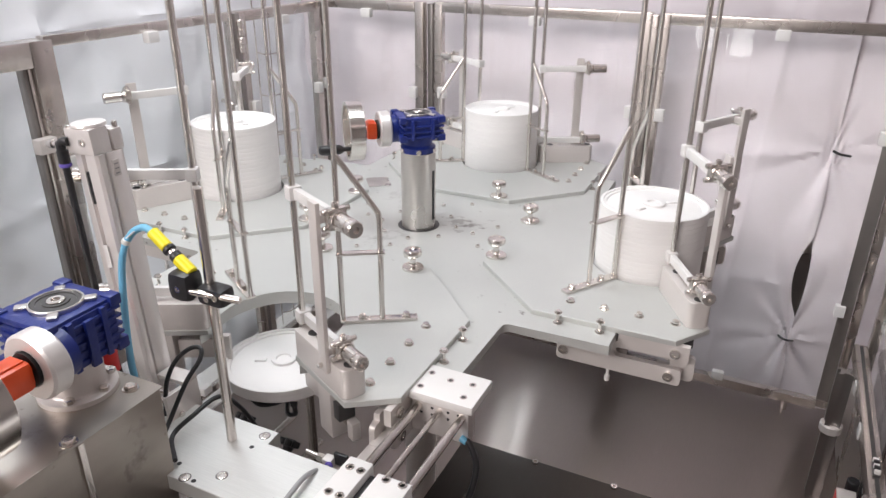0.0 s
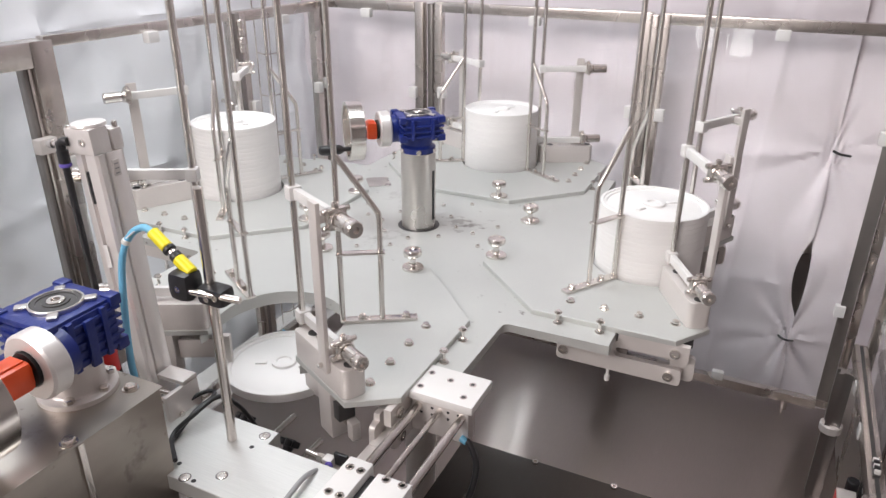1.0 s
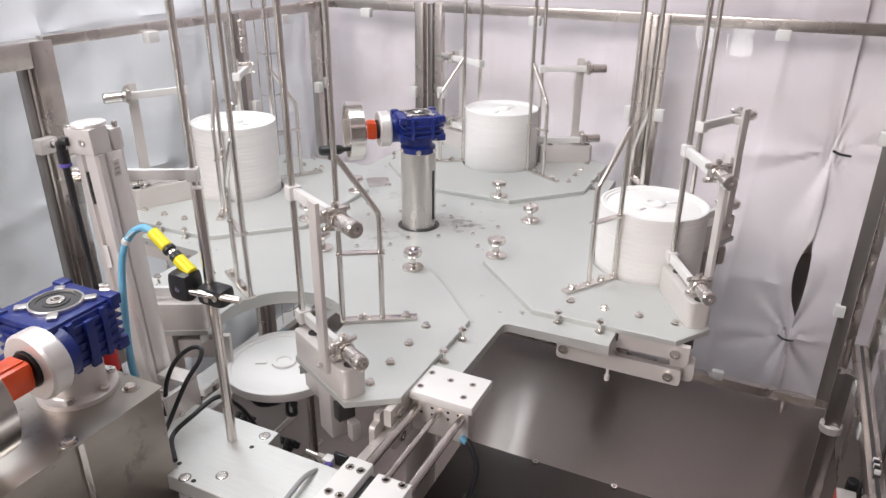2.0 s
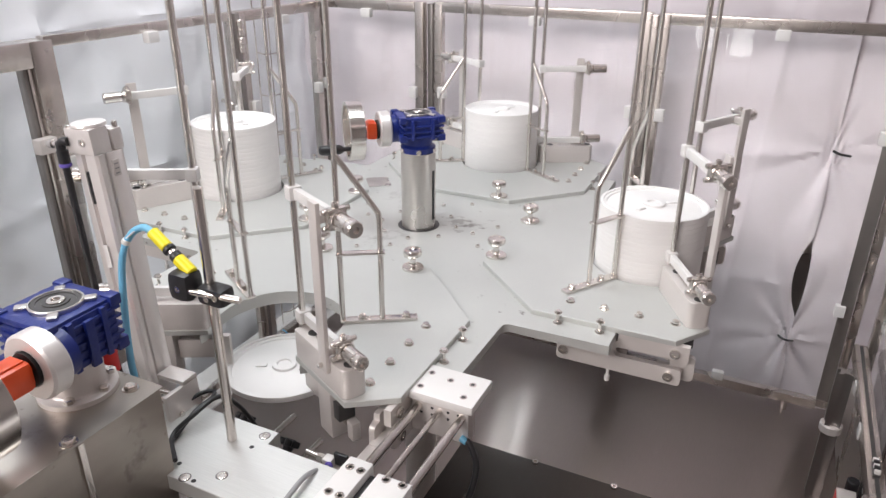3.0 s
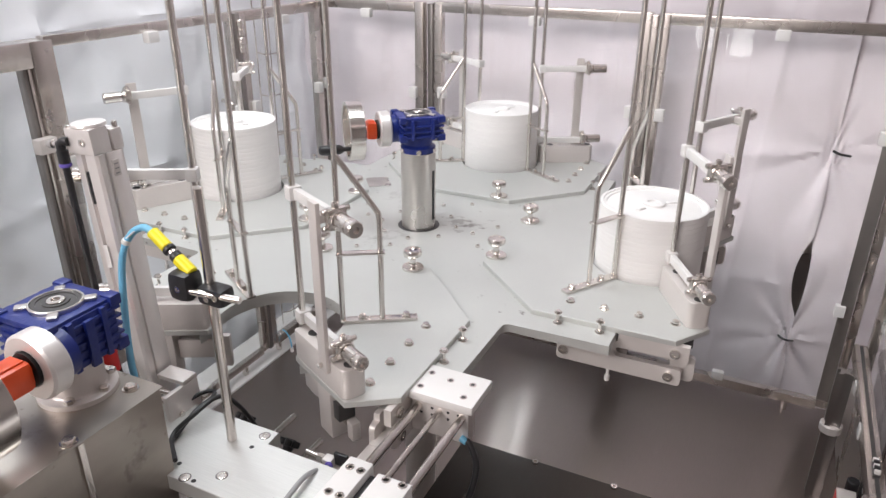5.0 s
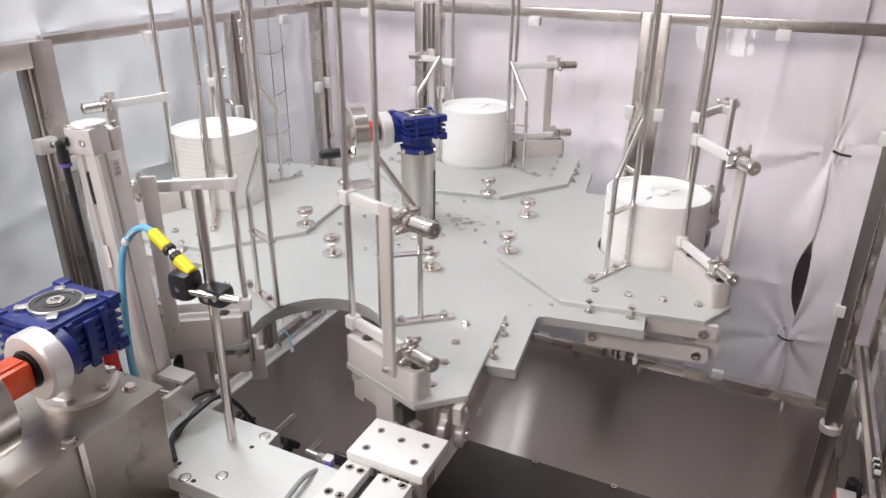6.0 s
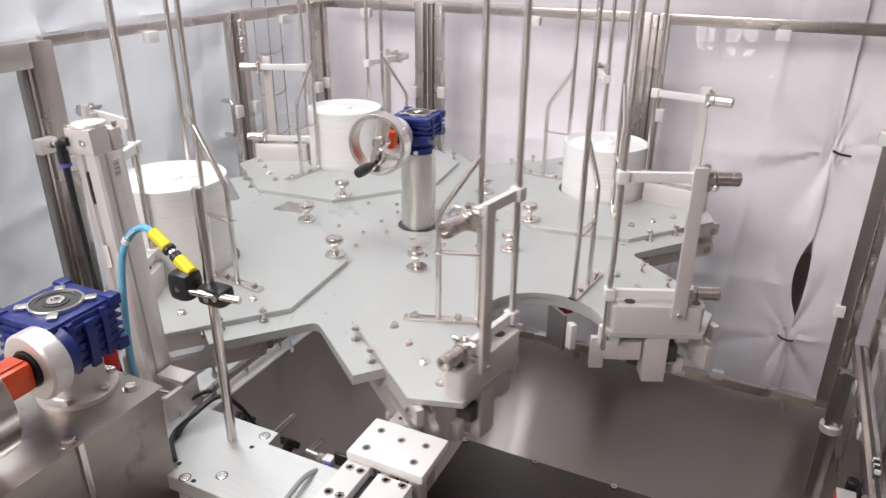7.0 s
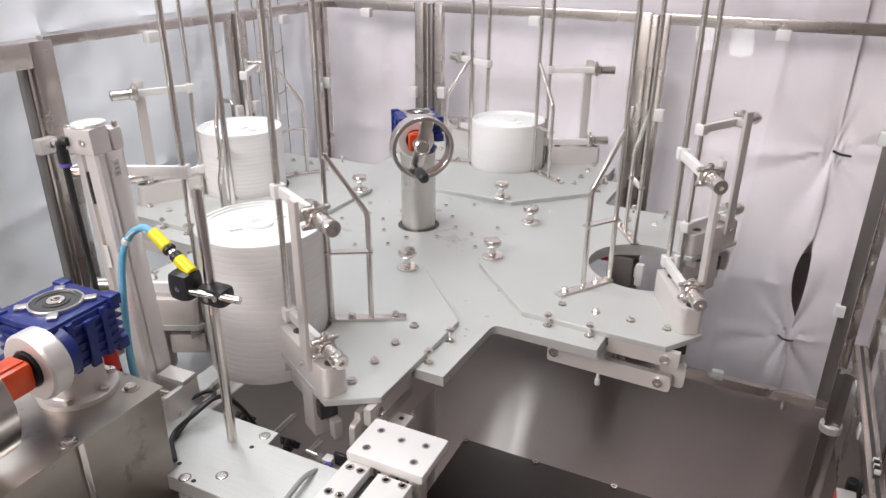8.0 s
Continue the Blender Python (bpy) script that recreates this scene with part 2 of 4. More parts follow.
def guard(name, axis, at, lo, hi, label, low=LOW, top=TOP, w=0.031, first=True, clips=True):
    """One framed clear panel: along x or y at a fixed other coordinate."""
    g = thing(name, label, "guard panel", "machine guards")
    def bar(nm, a0, a1, z0, z1):
        if axis == "x":
            part(nm, box(B(), a0, a1, at - w / 2, at + w / 2, z0, z1, 0.003), FRAME, g)
        else:
            part(nm, box(B(), at - w / 2, at + w / 2, a0, a1, z0, z1, 0.003), FRAME, g)
    if first:
        bar("post", lo, lo + w, low, top)
    bar("post", hi - w, hi, low, top)
    bar("top_rail", lo + w, hi - w, top - w, top)
    bar("bottom_rail", lo + w, hi - w, low - 0.01, low - 0.01 + w)
    t = 0.004
    s = -1 if axis == "x" else 1
    off = at
    c = (lo + 0.02, hi - 0.02, off - t, off + t, low + 0.01, top - 0.012)
    pane = part("pane", box(B(), *c) if axis == "x" else box(B(), c[2], c[3], c[0], c[1], c[4], c[5]), GLASS, g, "clear plastic pane")
    pane.visible_shadow = False
    # small white pane clips on the frame
    for f, z in ((0.5, top - w - 0.010), (0.5, low + w + 0.004)):
        a = lo + (hi - lo) * f
        if axis == "x":
            part("pane_clip", box(B(), a - 0.018, a + 0.018, at - 0.03, at - 0.008, z - 0.014, z + 0.014, 0.003), WHITE, g)
        else:
            part("pane_clip", box(B(), at + 0.008, at + 0.03, a - 0.018, a + 0.018, z - 0.014, z + 0.014, 0.003), WHITE, g)
    for f in (0.3, 0.75) if clips else ():
        z = low + (top - low) * f
        for a in (lo + w + 0.004, hi - w - 0.004):
            if axis == "x":
                part("pane_clip", box(B(), a - 0.014, a + 0.014, at - 0.03, at - 0.008, z - 0.018, z + 0.018, 0.003), WHITE, g)
            else:
                part("pane_clip", box(B(), at + 0.008, at + 0.03, a - 0.014, a + 0.014, z - 0.018, z + 0.018, 0.003), WHITE, g)
    # feet on the deck
    for f in (0.12, 0.82):
        a = lo + (hi - lo) * f
        p = (a, at) if axis == "x" else (at, a)
        part("foot", rod(B(), (*p, Z0 - 0.80), (*p, low - 0.01), 0.011), STEEL, g)
    return g


L_WALL, B_WALL, R_WALL = -0.80, 0.845, 1.075
DOOR = guard("guard_panel", "y", L_WALL, -0.294, 0.345, "clear guard panel in a brushed stainless frame", top=Z0 + 0.39, w=0.024, first=False)
guard("guard_panel", "y", L_WALL, 0.365, 0.775, "clear guard panel in a brushed stainless frame", top=Z0 + 0.39)
guard("guard_panel", "x", 0.81, L_WALL - 0.015, -0.395, "narrow clear guard panel in a brushed stainless frame")
PANEL = guard("guard_panel", "x", B_WALL, -0.375, 0.325, "clear guard panel in a brushed stainless frame")
END = guard("guard_panel", "x", B_WALL, 0.345, 1.003, "clear guard panel in a brushed stainless frame")
# thin dark strip added so the post's face doesn't reflect too brightly
part("post_darkening", box(B(), 0.967, 1.002, B_WALL - 0.020, B_WALL - 0.016, LOW + 0.03, TOP - 0.034, 0.001), ANODISED, END, "dark strip added over the face of the post")
CORNER = guard("guard_panel", "y", R_WALL, 0.25, B_WALL - 0.03, "clear guard panel in a brushed stainless frame")
GATE = guard("guard_door", "y", L_WALL, -0.95, -0.260, "clear guard door in a wide stainless frame", top=Z0 + 0.384, w=0.055, clips=False)
bm = pipe(B(), [(L_WALL + 0.018, 0.255, Z0 + 0.150), (L_WALL + 0.050, 0.255, Z0 + 0.150), (L_WALL + 0.058, 0.252, Z0 + 0.142), (L_WALL + 0.058, 0.252, Z0 + 0.058), (L_WALL + 0.050, 0.255, Z0 + 0.050), (L_WALL + 0.018, 0.255, Z0 + 0.050)], 0.006)
part("door_handle", bm, FRAME, DOOR, "bent steel door handle")
part("latch_block", box(B(), L_WALL + 0.029, L_WALL + 0.055, -0.362, -0.318, Z0 + 0.148, Z0 + 0.182, 0.003), ALU, GATE, "pale metal latch block")
part("edge_seal", box(B(), L_WALL - 0.014, L_WALL + 0.014, -0.3345, -0.3260, LOW + 0.05, Z0 + 0.328, 0.002), ANODISED, GATE, "dark rubber edge seal")
part("glazing_bead", box(B(), L_WALL - 0.012, L_WALL + 0.018, -0.3258, -0.3155, LOW + 0.05, Z0 + 0.328, 0.002), STEEL, GATE, "bright glazing bead")
part("edge_seal", box(B(), L_WALL - 0.018, L_WALL + 0.020, 0.3455, 0.3645, LOW, Z0 + 0.385, 0.003), ANODISED, DOOR, "dark rubber edge seal")
for x in (-0.385, 0.335):
    part("edge_seal", box(B(), x - 0.0095, x + 0.0095, B_WALL - 0.020, B_WALL + 0.018, LOW, TOP - 0.005, 0.003), FRAME if x > 0 else ANODISED, PANEL, "flat joint strip between the guards")
for g, x, y in ((DOOR, L_WALL + 0.026, 0.356), (PANEL, -0.385, B_WALL - 0.026), (PANEL, 0.335, B_WALL - 0.026)):
    for z in (0.295, 0.345, -0.30) if g is DOOR else (-0.30,):
        hb = B()
        lathe(hb, [(0, -0.024), (0.009, -0.024), (0.011, -0.021), (0.011, -0.004), (0.0095, -0.003), (0.0095, 0.003), (0.011, 0.004), (0.011, 0.021), (0.009, 0.024), (0, 0.024)], 18, Matrix.Translation((x, y, Z0 + z)))
        part("hinge", hb, STEEL, g)


part("corner_strip", box(B(), 1.006, 1.030, B_WALL - 0.012, B_WALL + 0.012, LOW - 0.01, TOP, 0.004), FRAME, CORNER, "pale rounded corner strip")


def side_post(x, y, z1, label):
    """A grooved aluminium profile with a pale collar."""
    g = thing("profile_post", label, "post", "side posts", pose(x, y, Z0 - 0.80))
    quarter = [(0.018, 0.005), (0.018, 0.018), (0.005, 0.018), (0.005, 0.011), (-0.005, 0.011), (-0.005, 0.018)]
    pts = []
    for k in range(4):
        c, n = math.cos(k * math.pi / 2), math.sin(k * math.pi / 2)
        pts += [(c * p - n * q, n * p + c * q) for p, q in quarter[1:5]]
    bm = slab(B(), pts, 0.0, z1)
    part("profile", bm, ANODISED, g, "dark grey grooved profile")
    for z in (0.215,):
        bm = B()
        lathe(bm, [(0.024, 0), (0.027, 0.003), (0.027, 0.022), (0.024, 0.025)], 24, Matrix.Translation((0, 0, z)))
        lathe(bm, [(0.0, 0), (0.024, 0)], 24, Matrix.Translation((0, 0, z)))
        lathe(bm, [(0.024, 0.025), (0.0, 0.025)], 24, Matrix.Translation((0, 0, z)))
        part("collar", bm, ALU, g, "pale grey collar")
    return g


side_post(0.972, 0.46, 0.40, "short dark grooved aluminium post with a pale collar")
low = thing("side_panel", "low side panel with a steel top rail", "side panel")
part("sheet", box(B(), 1.034, 1.044, -0.70, 0.775, Z0 - 0.80, Z0 - 0.521, 0.002), BRUSHED, low)
part("rail", box(B(), 1.020, 1.055, -0.70, 0.775, Z0 - 0.52, Z0 - 0.478, 0.004), FRAME, low)
part("groove", box(B(), 1.0335, 1.0425, -0.69, 0.765, Z0 - 0.4795, Z0 - 0.4772, 0.0), DARK_GREY, low, "dark groove along the rail")
for y in (0.36, 0.56):
    part("rail_clip", box(B(), 1.0150, 1.0195, y - 0.016, y + 0.016, Z0 - 0.515, Z0 - 0.483, 0.0015), WHITE, low, "white plastic clip")
b = thing("terminal_strip", "small strip of black and white connectors on the side rail", "connectors", m=pose(1.0375, 0.19, Z0 - 0.4765) @ Matrix.Scale(0.6, 4))
part("base", box(B(), -0.012, 0.012, -0.045, 0.045, 0.0, 0.008, 0.001), DARK_GREY, b)
for k in range(5):
    y = -0.036 + 0.018 * k
    part("connector", box(B(), -0.010, 0.010, y - 0.0065, y + 0.0065, 0.0082, 0.024 + 0.004 * (k % 2), 0.0015), (WHITE, BLACK)[k % 2], b)

v = thing("valve_box", "red valve box with a grey cap beside the guard", "valve", m=pose(1.005, 0.22, Z0 - 0.80))
part("housing", box(B(), -0.022, 0.022, -0.022, 0.022, 0.0, 0.205, 0.004), RED, v)
part("cap", box(B(), -0.021, 0.021, -0.021, 0.021, 0.2055, 0.211, 0.002), ALU, v, "grey metal cap")
part("coil", rod(B(), (0.014, 0.045, 0.0), (0.014, 0.045, 0.225), 0.014), BLACK, v, "black coil")


def wire_ladder():
    g = thing("wire_ladder", "slim grey wire ladder behind the guard", "wire ladder", m=pose(-0.90, 0.0, 0.0))
    for y in (0.565, 0.635, 0.70):
        part("upright", rod(B(), (0, y, 0), (0, y, 1.53), 0.0022, 8), FRAME, g)
    for k in range(9):
        z = 0.36 + 0.14 * k
        part("rung", pipe(B(), curve([(0.003, 0.56, z), (0.012, 0.60, z - 0.012), (0.012, 0.66, z - 0.012), (0.003, 0.705, z)], 4), 0.0022, 8), FRAME, g)


wire_ladder()


# ---- curtains ----
def curtain(name, x0, y0, x1, y1, ties, seed, z0=0.02, z1=2.9, lead=None, amp=1.0, cloth=DIM_CLOTH):
    """A hung cloth, wrinkled all over and drawn in at its ties. lead: how far its first edge is pulled in at a height."""
    bm = B()
    nx, nz = 200, 170
    d = Vector((x1 - x0, y1 - y0, 0))
    length = d.length
    n = Vector((-d.y, d.x, 0)).normalized()
    grid = []
    for j in range(nz + 1):
        row = []
        for i in range(nx + 1):
            z = z0 + (z1 - z0) * j / nz
            cut = lead(z) if lead else 0.0
            a = cut + (length - cut) * (i / nx) ** (1.6 if lead else 1.0)
            p = Vector((x0, y0, z)) + d * (a / length)
            w = 0.026 * noise.noise((a * 1.3 + seed, z * 0.7, seed)) + 0.010 * noise.noise((a * 4 + seed, z * 2.2 + a, 3.1)) + 0.0045 * noise.noise((a * 11, z * 7 + 2 * a, seed)) + 0.0016 * noise.noise((a * 26, z * 19 + 3 * a, seed))
            # diagonal sags and ironed-in creases
            w += 0.011 * abs(noise.noise((a * 2.2 + 1.3 * z, z * 2.6 - a, seed + 5))) + 0.0042 * math.exp(-abs((z * 2.3 + 0.12 * a + seed) % 1.0 - 0.5) / 0.03) + 0.0034 * math.exp(-abs((a * 1.9 + 0.1 * z) % 1.0 - 0.5) / 0.03)
            w *= amp
            for ta, tz in ties:
                r = math.hypot(a - ta, z - tz)
                th = math.atan2(z - tz, a - ta)
                w += 0.0075 * min(1.0, r / 0.03) * math.exp(-r / 0.19) * (math.cos(9 * th + seed) + 0.7 * math.cos(14 * th + 2.0)) * (0.6 + 0.8 * noise.noise((3 * math.cos(th), 3 * math.sin(th), tz)))
                w -= 0.010 * math.exp(-r / 0.06)
            row.append(bm.verts.new(p + n * w))
        grid.append(row)
    for j in range(nz):
        for i in range(nx):
            bm.faces.new((grid[j][i], grid[j][i + 1], grid[j + 1][i + 1], grid[j + 1][i])).smooth = True
    c = part(name, bm, cloth)
    s = c.modifiers.new("thickness", "SOLIDIFY")
    s.thickness = 0.002
    return tagged(c, "wrinkled white cloth sheet hung behind the guards", "curtain", "cloth sheets")


def gape(z):
    """The slit between the two back sheets, widest between their ties."""
    return 0.034 * max(0.0, 1 - ((z - Z0 + 0.42) / 0.15) ** 2)


SEAM = 0.874
WINDOWS = ((-0.17, 0.05, 0.68), (0.11, 0.385, 0.64))   # x from, x to, sill height
# left sheet takes the lit colour, both back sheets the dimmer one
curtain("curtain", -1.04, 1.15, -1.04, -2.2, [], 2.0, amp=2.2, cloth=LIT_CLOTH)
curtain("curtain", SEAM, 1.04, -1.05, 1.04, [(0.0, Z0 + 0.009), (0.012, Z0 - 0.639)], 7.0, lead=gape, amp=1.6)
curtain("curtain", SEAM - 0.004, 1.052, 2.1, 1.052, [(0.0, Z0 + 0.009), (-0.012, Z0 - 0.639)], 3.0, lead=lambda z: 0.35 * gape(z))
for x, z in ((0.893, 0.009), (0.858, -0.639)):
    tie = part("curtain_tie", pipe(B(), curve([(x - 0.024, 1.03, Z0 + z + 0.004), (x - 0.008, 1.018, Z0 + z), (x + 0.008, 1.018, Z0 + z - 0.002), (x + 0.024, 1.03, Z0 + z - 0.006)], 4), 0.004, 8), BLACK)
    tagged(tie, "short black tie drawing the cloth sheets together", "tie", "curtain ties")

# window in the hall wall behind the camera
w = thing("window_1", "pair of bright round-bottomed hall windows", "window", kind="structure", m=pose(0.0, -4.5, 0.0))
for x0, x1, z in WINDOWS:
    r = 0.11
    pts = arc(x0 + r, z + r, r, 180, 270, 6) + arc(x1 - r, z + r, r, 270, 360, 6) + [(x1, z + 0.55), (x0, z + 0.55)]
    bm = slab(B(), pts, -0.008, -0.002)
    bmesh.ops.transform(bm, matrix=Matrix.Rotation(math.pi / 2, 4, "X"), verts=bm.verts)
    part("pane", bm, GLOW, w)
    part("glazing_bar", box(B(), x0 + 0.045, x0 + 0.057, 0.0085, 0.016, z + 0.03, z + 0.55), FRAME, w)
    part("window_sill", box(B(), x0 - 0.02, x1 + 0.02, 0.002, 0.05, z - 0.05, z - 0.01), FRAME, w)


def streak_source(x, z0, z1):
    """A short upright glow added on the back guard, unseen below table level, for the deck's streak."""
    g = thing("streak_source", "added bluish white glowing tube in a steel holder, for the streak on the deck", "light tube", "machine lights", pose(x, B_WALL - 0.045, Z0))
    part("tube", lathe(B(), [(0, z0), (0.016, z0), (0.018, z0 + 0.004), (0.018, z1 - 0.004), (0.016, z1), (0, z1)], 20), STREAK_GLOW, g, "glowing tube")
    for z in (z0 - 0.012, z1 + 0.0005):
        part("end_cap", lathe(B(), [(0, z), (0.020, z), (0.020, z + 0.0115), (0, z + 0.0115)], 20), STEEL, g)
        part("bracket", box(B(), -0.008, 0.008, 0.0205, 0.036, z, z + 0.0115, 0.001), STEEL, g)


streak_source(-0.075, -0.49, -0.31)
streak_source(0.015, -0.57, -0.42)


# ---- the rotary table ----
LIDC, HOLE = 0.515, 0.109      # radius of the stacks' centres, radius of the holes


def adapter_outline():
    half = [(0.217, 0.139), (0.371, 0.288), (0.617, 0.288), (0.662, 0.222), (0.592, 0.088)]
    a = math.degrees(math.asin(0.088 / HOLE))
    inner = arc(LIDC, 0, HOLE, a, 360 - a, 40)
    lower = [(u, -v) for u, v in half[::-1]]
    return (half + inner + lower)[::-1]


def cross_outline():
    pts = []
    for k in range(4):
        a = math.degrees(math.asin(0.10 / (HOLE + 0.004)))
        one = [(0.52, -0.337), (0.52, -0.20), (0.60, -0.10)] + arc(LIDC, 0, HOLE + 0.004, -a, -360 + a, 36) + [(0.60, 0.10), (0.52, 0.20), (0.52, 0.337)]
        one += arc(0.352, 0.352, 0.015, 270, 180, 4)
        c, s = math.cos(k * math.pi / 2), math.sin(k * math.pi / 2)
        pts += [(c * x - s * y, s * x + c * y) for x, y in one]
    return pts


def hexbolt(bm, x, y, z, r=0.0075, h=0.005):
    lathe(bm, [(0, 0), (r * 1.35, 0), (r * 1.35, 0.0012), (r, 0.0012)], 16, Matrix.Translation((x, y, z)))
    lathe(bm, [(r, 0.0012), (r, h), (r * 0.86, h + 0.0012), (0, h + 0.0012)], 6, Matrix.Translation((x, y, z)))


def capscrew(bm, x, y, z, r=0.0065, h=0.005):
    lathe(bm, [(r, 0), (r, h), (r * 0.55, h), (r * 0.5, h * 0.4), (0, h * 0.4)], 14, Matrix.Translation((x, y, z)))


def gearbox_parts(owner, m, off=0.0, skirt=True, reach=0.0):
    """A small worm gearbox: output upwards, input flange towards -x."""
    bm = B()
    low = -0.013 if skirt else -0.032
    w = 0.0375 if skirt else 0.0405
    box(bm, -w, w, -w - 0.002, w + 0.008, low, 0.030, 0.003)
    g = part("gearbox", bm, BLUE, owner, "blue painted worm gearbox", m)
    for k in range(3 if skirt else 5):
        z = (-0.009 if skirt else -0.026) + 0.011 * k
        part("cooling_rib", box(B(), -0.044, 0.046, -0.045, 0.051, z, z + 0.0045, 0.0015), BLUE, g)
    for sx in (-1, 1):
        for y in (-0.036, 0.042):
            part("corner_boss", box(B(), sx * 0.042 - 0.008, sx * 0.042 + 0.008, y - 0.009, y + 0.009, low - 0.004, low + 0.012, 0.003), BLUE, g)
            part("corner_boss", box(B(), sx * 0.042 - 0.008, sx * 0.042 + 0.008, y - 0.009, y + 0.009, 0.022, 0.0365, 0.003), BLUE, g)
            part("web", box(B(), sx * 0.022 - 0.004, sx * 0.022 + 0.004, y * 1.22 - 0.003, y * 1.22 + 0.003, low, 0.030, 0.0015), BLUE, g)
        if not skirt:
            part("web", box(B(), sx * 0.0475 - 0.003, sx * 0.0475 + 0.003, -0.002, 0.008, low - 0.002, 0.0250, 0.002), BLUE, g)
            part("web", box(B(), -0.006, 0.006, 0.003 + sx * 0.0495 - 0.003, 0.003 + sx * 0.0495 + 0.003, low - 0.002, 0.0250, 0.002), BLUE, g)
    part("top_plate", box(B(), -0.0465, 0.0465, -0.0405, 0.0465, 0.0255, 0.0340, 0.003), BLUE, g)
    if skirt:
        part("lower_flange", lathe(B(), [(0, -0.049), (0.036, -0.049), (0.0385, -0.047), (0.0385, -0.036), (0.036, -0.034), (0.031, -0.031), (0.031, -0.010)], 28), BLUE, g)
    bm = B()
    ring = Matrix.Diagonal((0.84, 0.84, 1, 1))
    lathe(bm, [(0.0355, 0.0335), (0.0355, 0.038), (0.0345, 0.039), (0.0325, 0.039), (0.0320, 0.0365), (0, 0.0365)], 40, ring)
    part("output_flange", bm, BRUSHED, g, "bare metal output flange")
    bm = B()
    lathe(bm, [(0.0318, 0.0366), (0.0318, 0.0380), (0.0255, 0.0384), (0.0250, 0.0374), (0.0180, 0.0374), (0.0175, 0.0388), (0.0125, 0.0388), (0.0122, 0.0370)], 36, ring)
    part("seal", bm, DARK_GREY, g, "dark grey shaft seal")
    bm = B()
    lathe(bm, [(0.0120, 0.0367), (0.0120, 0.0398), (0.0110, 0.0405), (0.0060, 0.0405), (0.0050, 0.0380), (0, 0.0380)], 24, ring)
    part("output_shaft", bm, STEEL, g, "bright shaft end")
    for k in range(4):
        a = radians(45 + 90 * k)
        bm = B()
        box(bm, -0.006, 0.008, -0.006, 0.006, 0.034, 0.0385, 0.002, Matrix.Translation((0.0345 * math.cos(a), 0.0345 * math.sin(a), 0)) @ Matrix.Rotation(a, 4, "Z"))
        part("flange_lug", bm, BRUSHED, g)
    if skirt:
        for k in range(6):
            m6 = Matrix.Rotation(k * math.tau / 6 + 0.3, 4, "Z") @ Matrix.Translation((0.0375, 0, -0.0415)) @ Matrix.Rotation(math.pi / 2, 4, "Y")
            part("screw", lathe(B(), [(0.0056, 0), (0.0056, 0.004), (0.0046, 0.005), (0, 0.005)], 8, m6), STEEL, g)
    neck = 0.013 if skirt else 0.0
    part("neck", lathe(B(), [(0.030, 0.030), (0.030, 0.046 + neck), (0, 0.046 + neck)], 24, Matrix.Translation((0, off, 0)) @ Matrix.Rotation(-math.pi / 2, 4, "Y")), BLUE, g)
    turn = Matrix.Translation((-neck, off, 0)) @ Matrix.Rotation(-math.pi / 2, 4, "Y")
    bm = B()
    lathe(bm, [(0, 0.046), (0.036, 0.046), (0.039, 0.049), (0.039, 0.068), (0.036, 0.071), (0.022, 0.071), (0.021, 0.069), (0, 0.069)], 36, turn)
    part("input_flange", bm, CYLINDER, g, "round brushed input flange")
    bm = B()
    lathe(bm, [(0.0205, 0.0692), (0.0205, 0.0745), (0, 0.0745)], 28, turn)
    part("collar", bm, BLACK, g, "black collar")
    bm = B()
    h = 0.0190 if skirt else 0.0170
    box(bm, -h, h, -h, h, 0.0748, 0.098 + reach, 0.0085, turn)
    box(bm, h - 0.0005, h + 0.0015, -0.010, 0.010, 0.080, 0.092 + reach, 0.0006, turn)
    part("position_indicator", bm, ORANGE, g, "orange plastic position indicator")
    turn, back = turn @ Matrix.Translation((0, 0, reach)), Matrix.Translation((-reach - neck, 0, 0))
    bm = B()
    lathe(bm, [(0, 0.096), (0.011, 0.096), (0.011, 0.102), (0.015, 0.104), (0.015, 0.128), (0.011, 0.131), (0, 0.131)], 20, turn)
    lathe(bm, [(0.0545, 0.109), (0.0555, 0.108), (0.0620, 0.108), (0.0630, 0.109), (0.0630, 0.139), (0.0620, 0.140), (0.0555, 0.140), (0.0545, 0.139), (0.0545, 0.109)], 64, turn)
    box(bm, -0.126, -0.119, off - 0.013, off + 0.013, -0.056, 0.056, 0.003, back)
    lean = Matrix.Translation((0, off, 0)) @ Matrix.Rotation(radians(15), 4, "X") @ Matrix.Translation((0, -off, 0))
    part("handwheel", bm, STEEL, g, "polished handwheel rim and spoke", lean)
    bm = B()
    rod(bm, (-0.131 - reach - neck, off, -0.044), (-0.150 - reach - neck, off, -0.044), 0.005)
    lathe(bm, [(0, 0.148), (0.008, 0.148), (0.0105, 0.156), (0.0115, 0.178), (0.010, 0.196), (0.006, 0.200), (0, 0.200)], 18, Matrix.Translation((0, 0, -0.044)) @ turn)
    part("handle", bm, BLACK, g, "black plastic crank grip", lean)
    return g


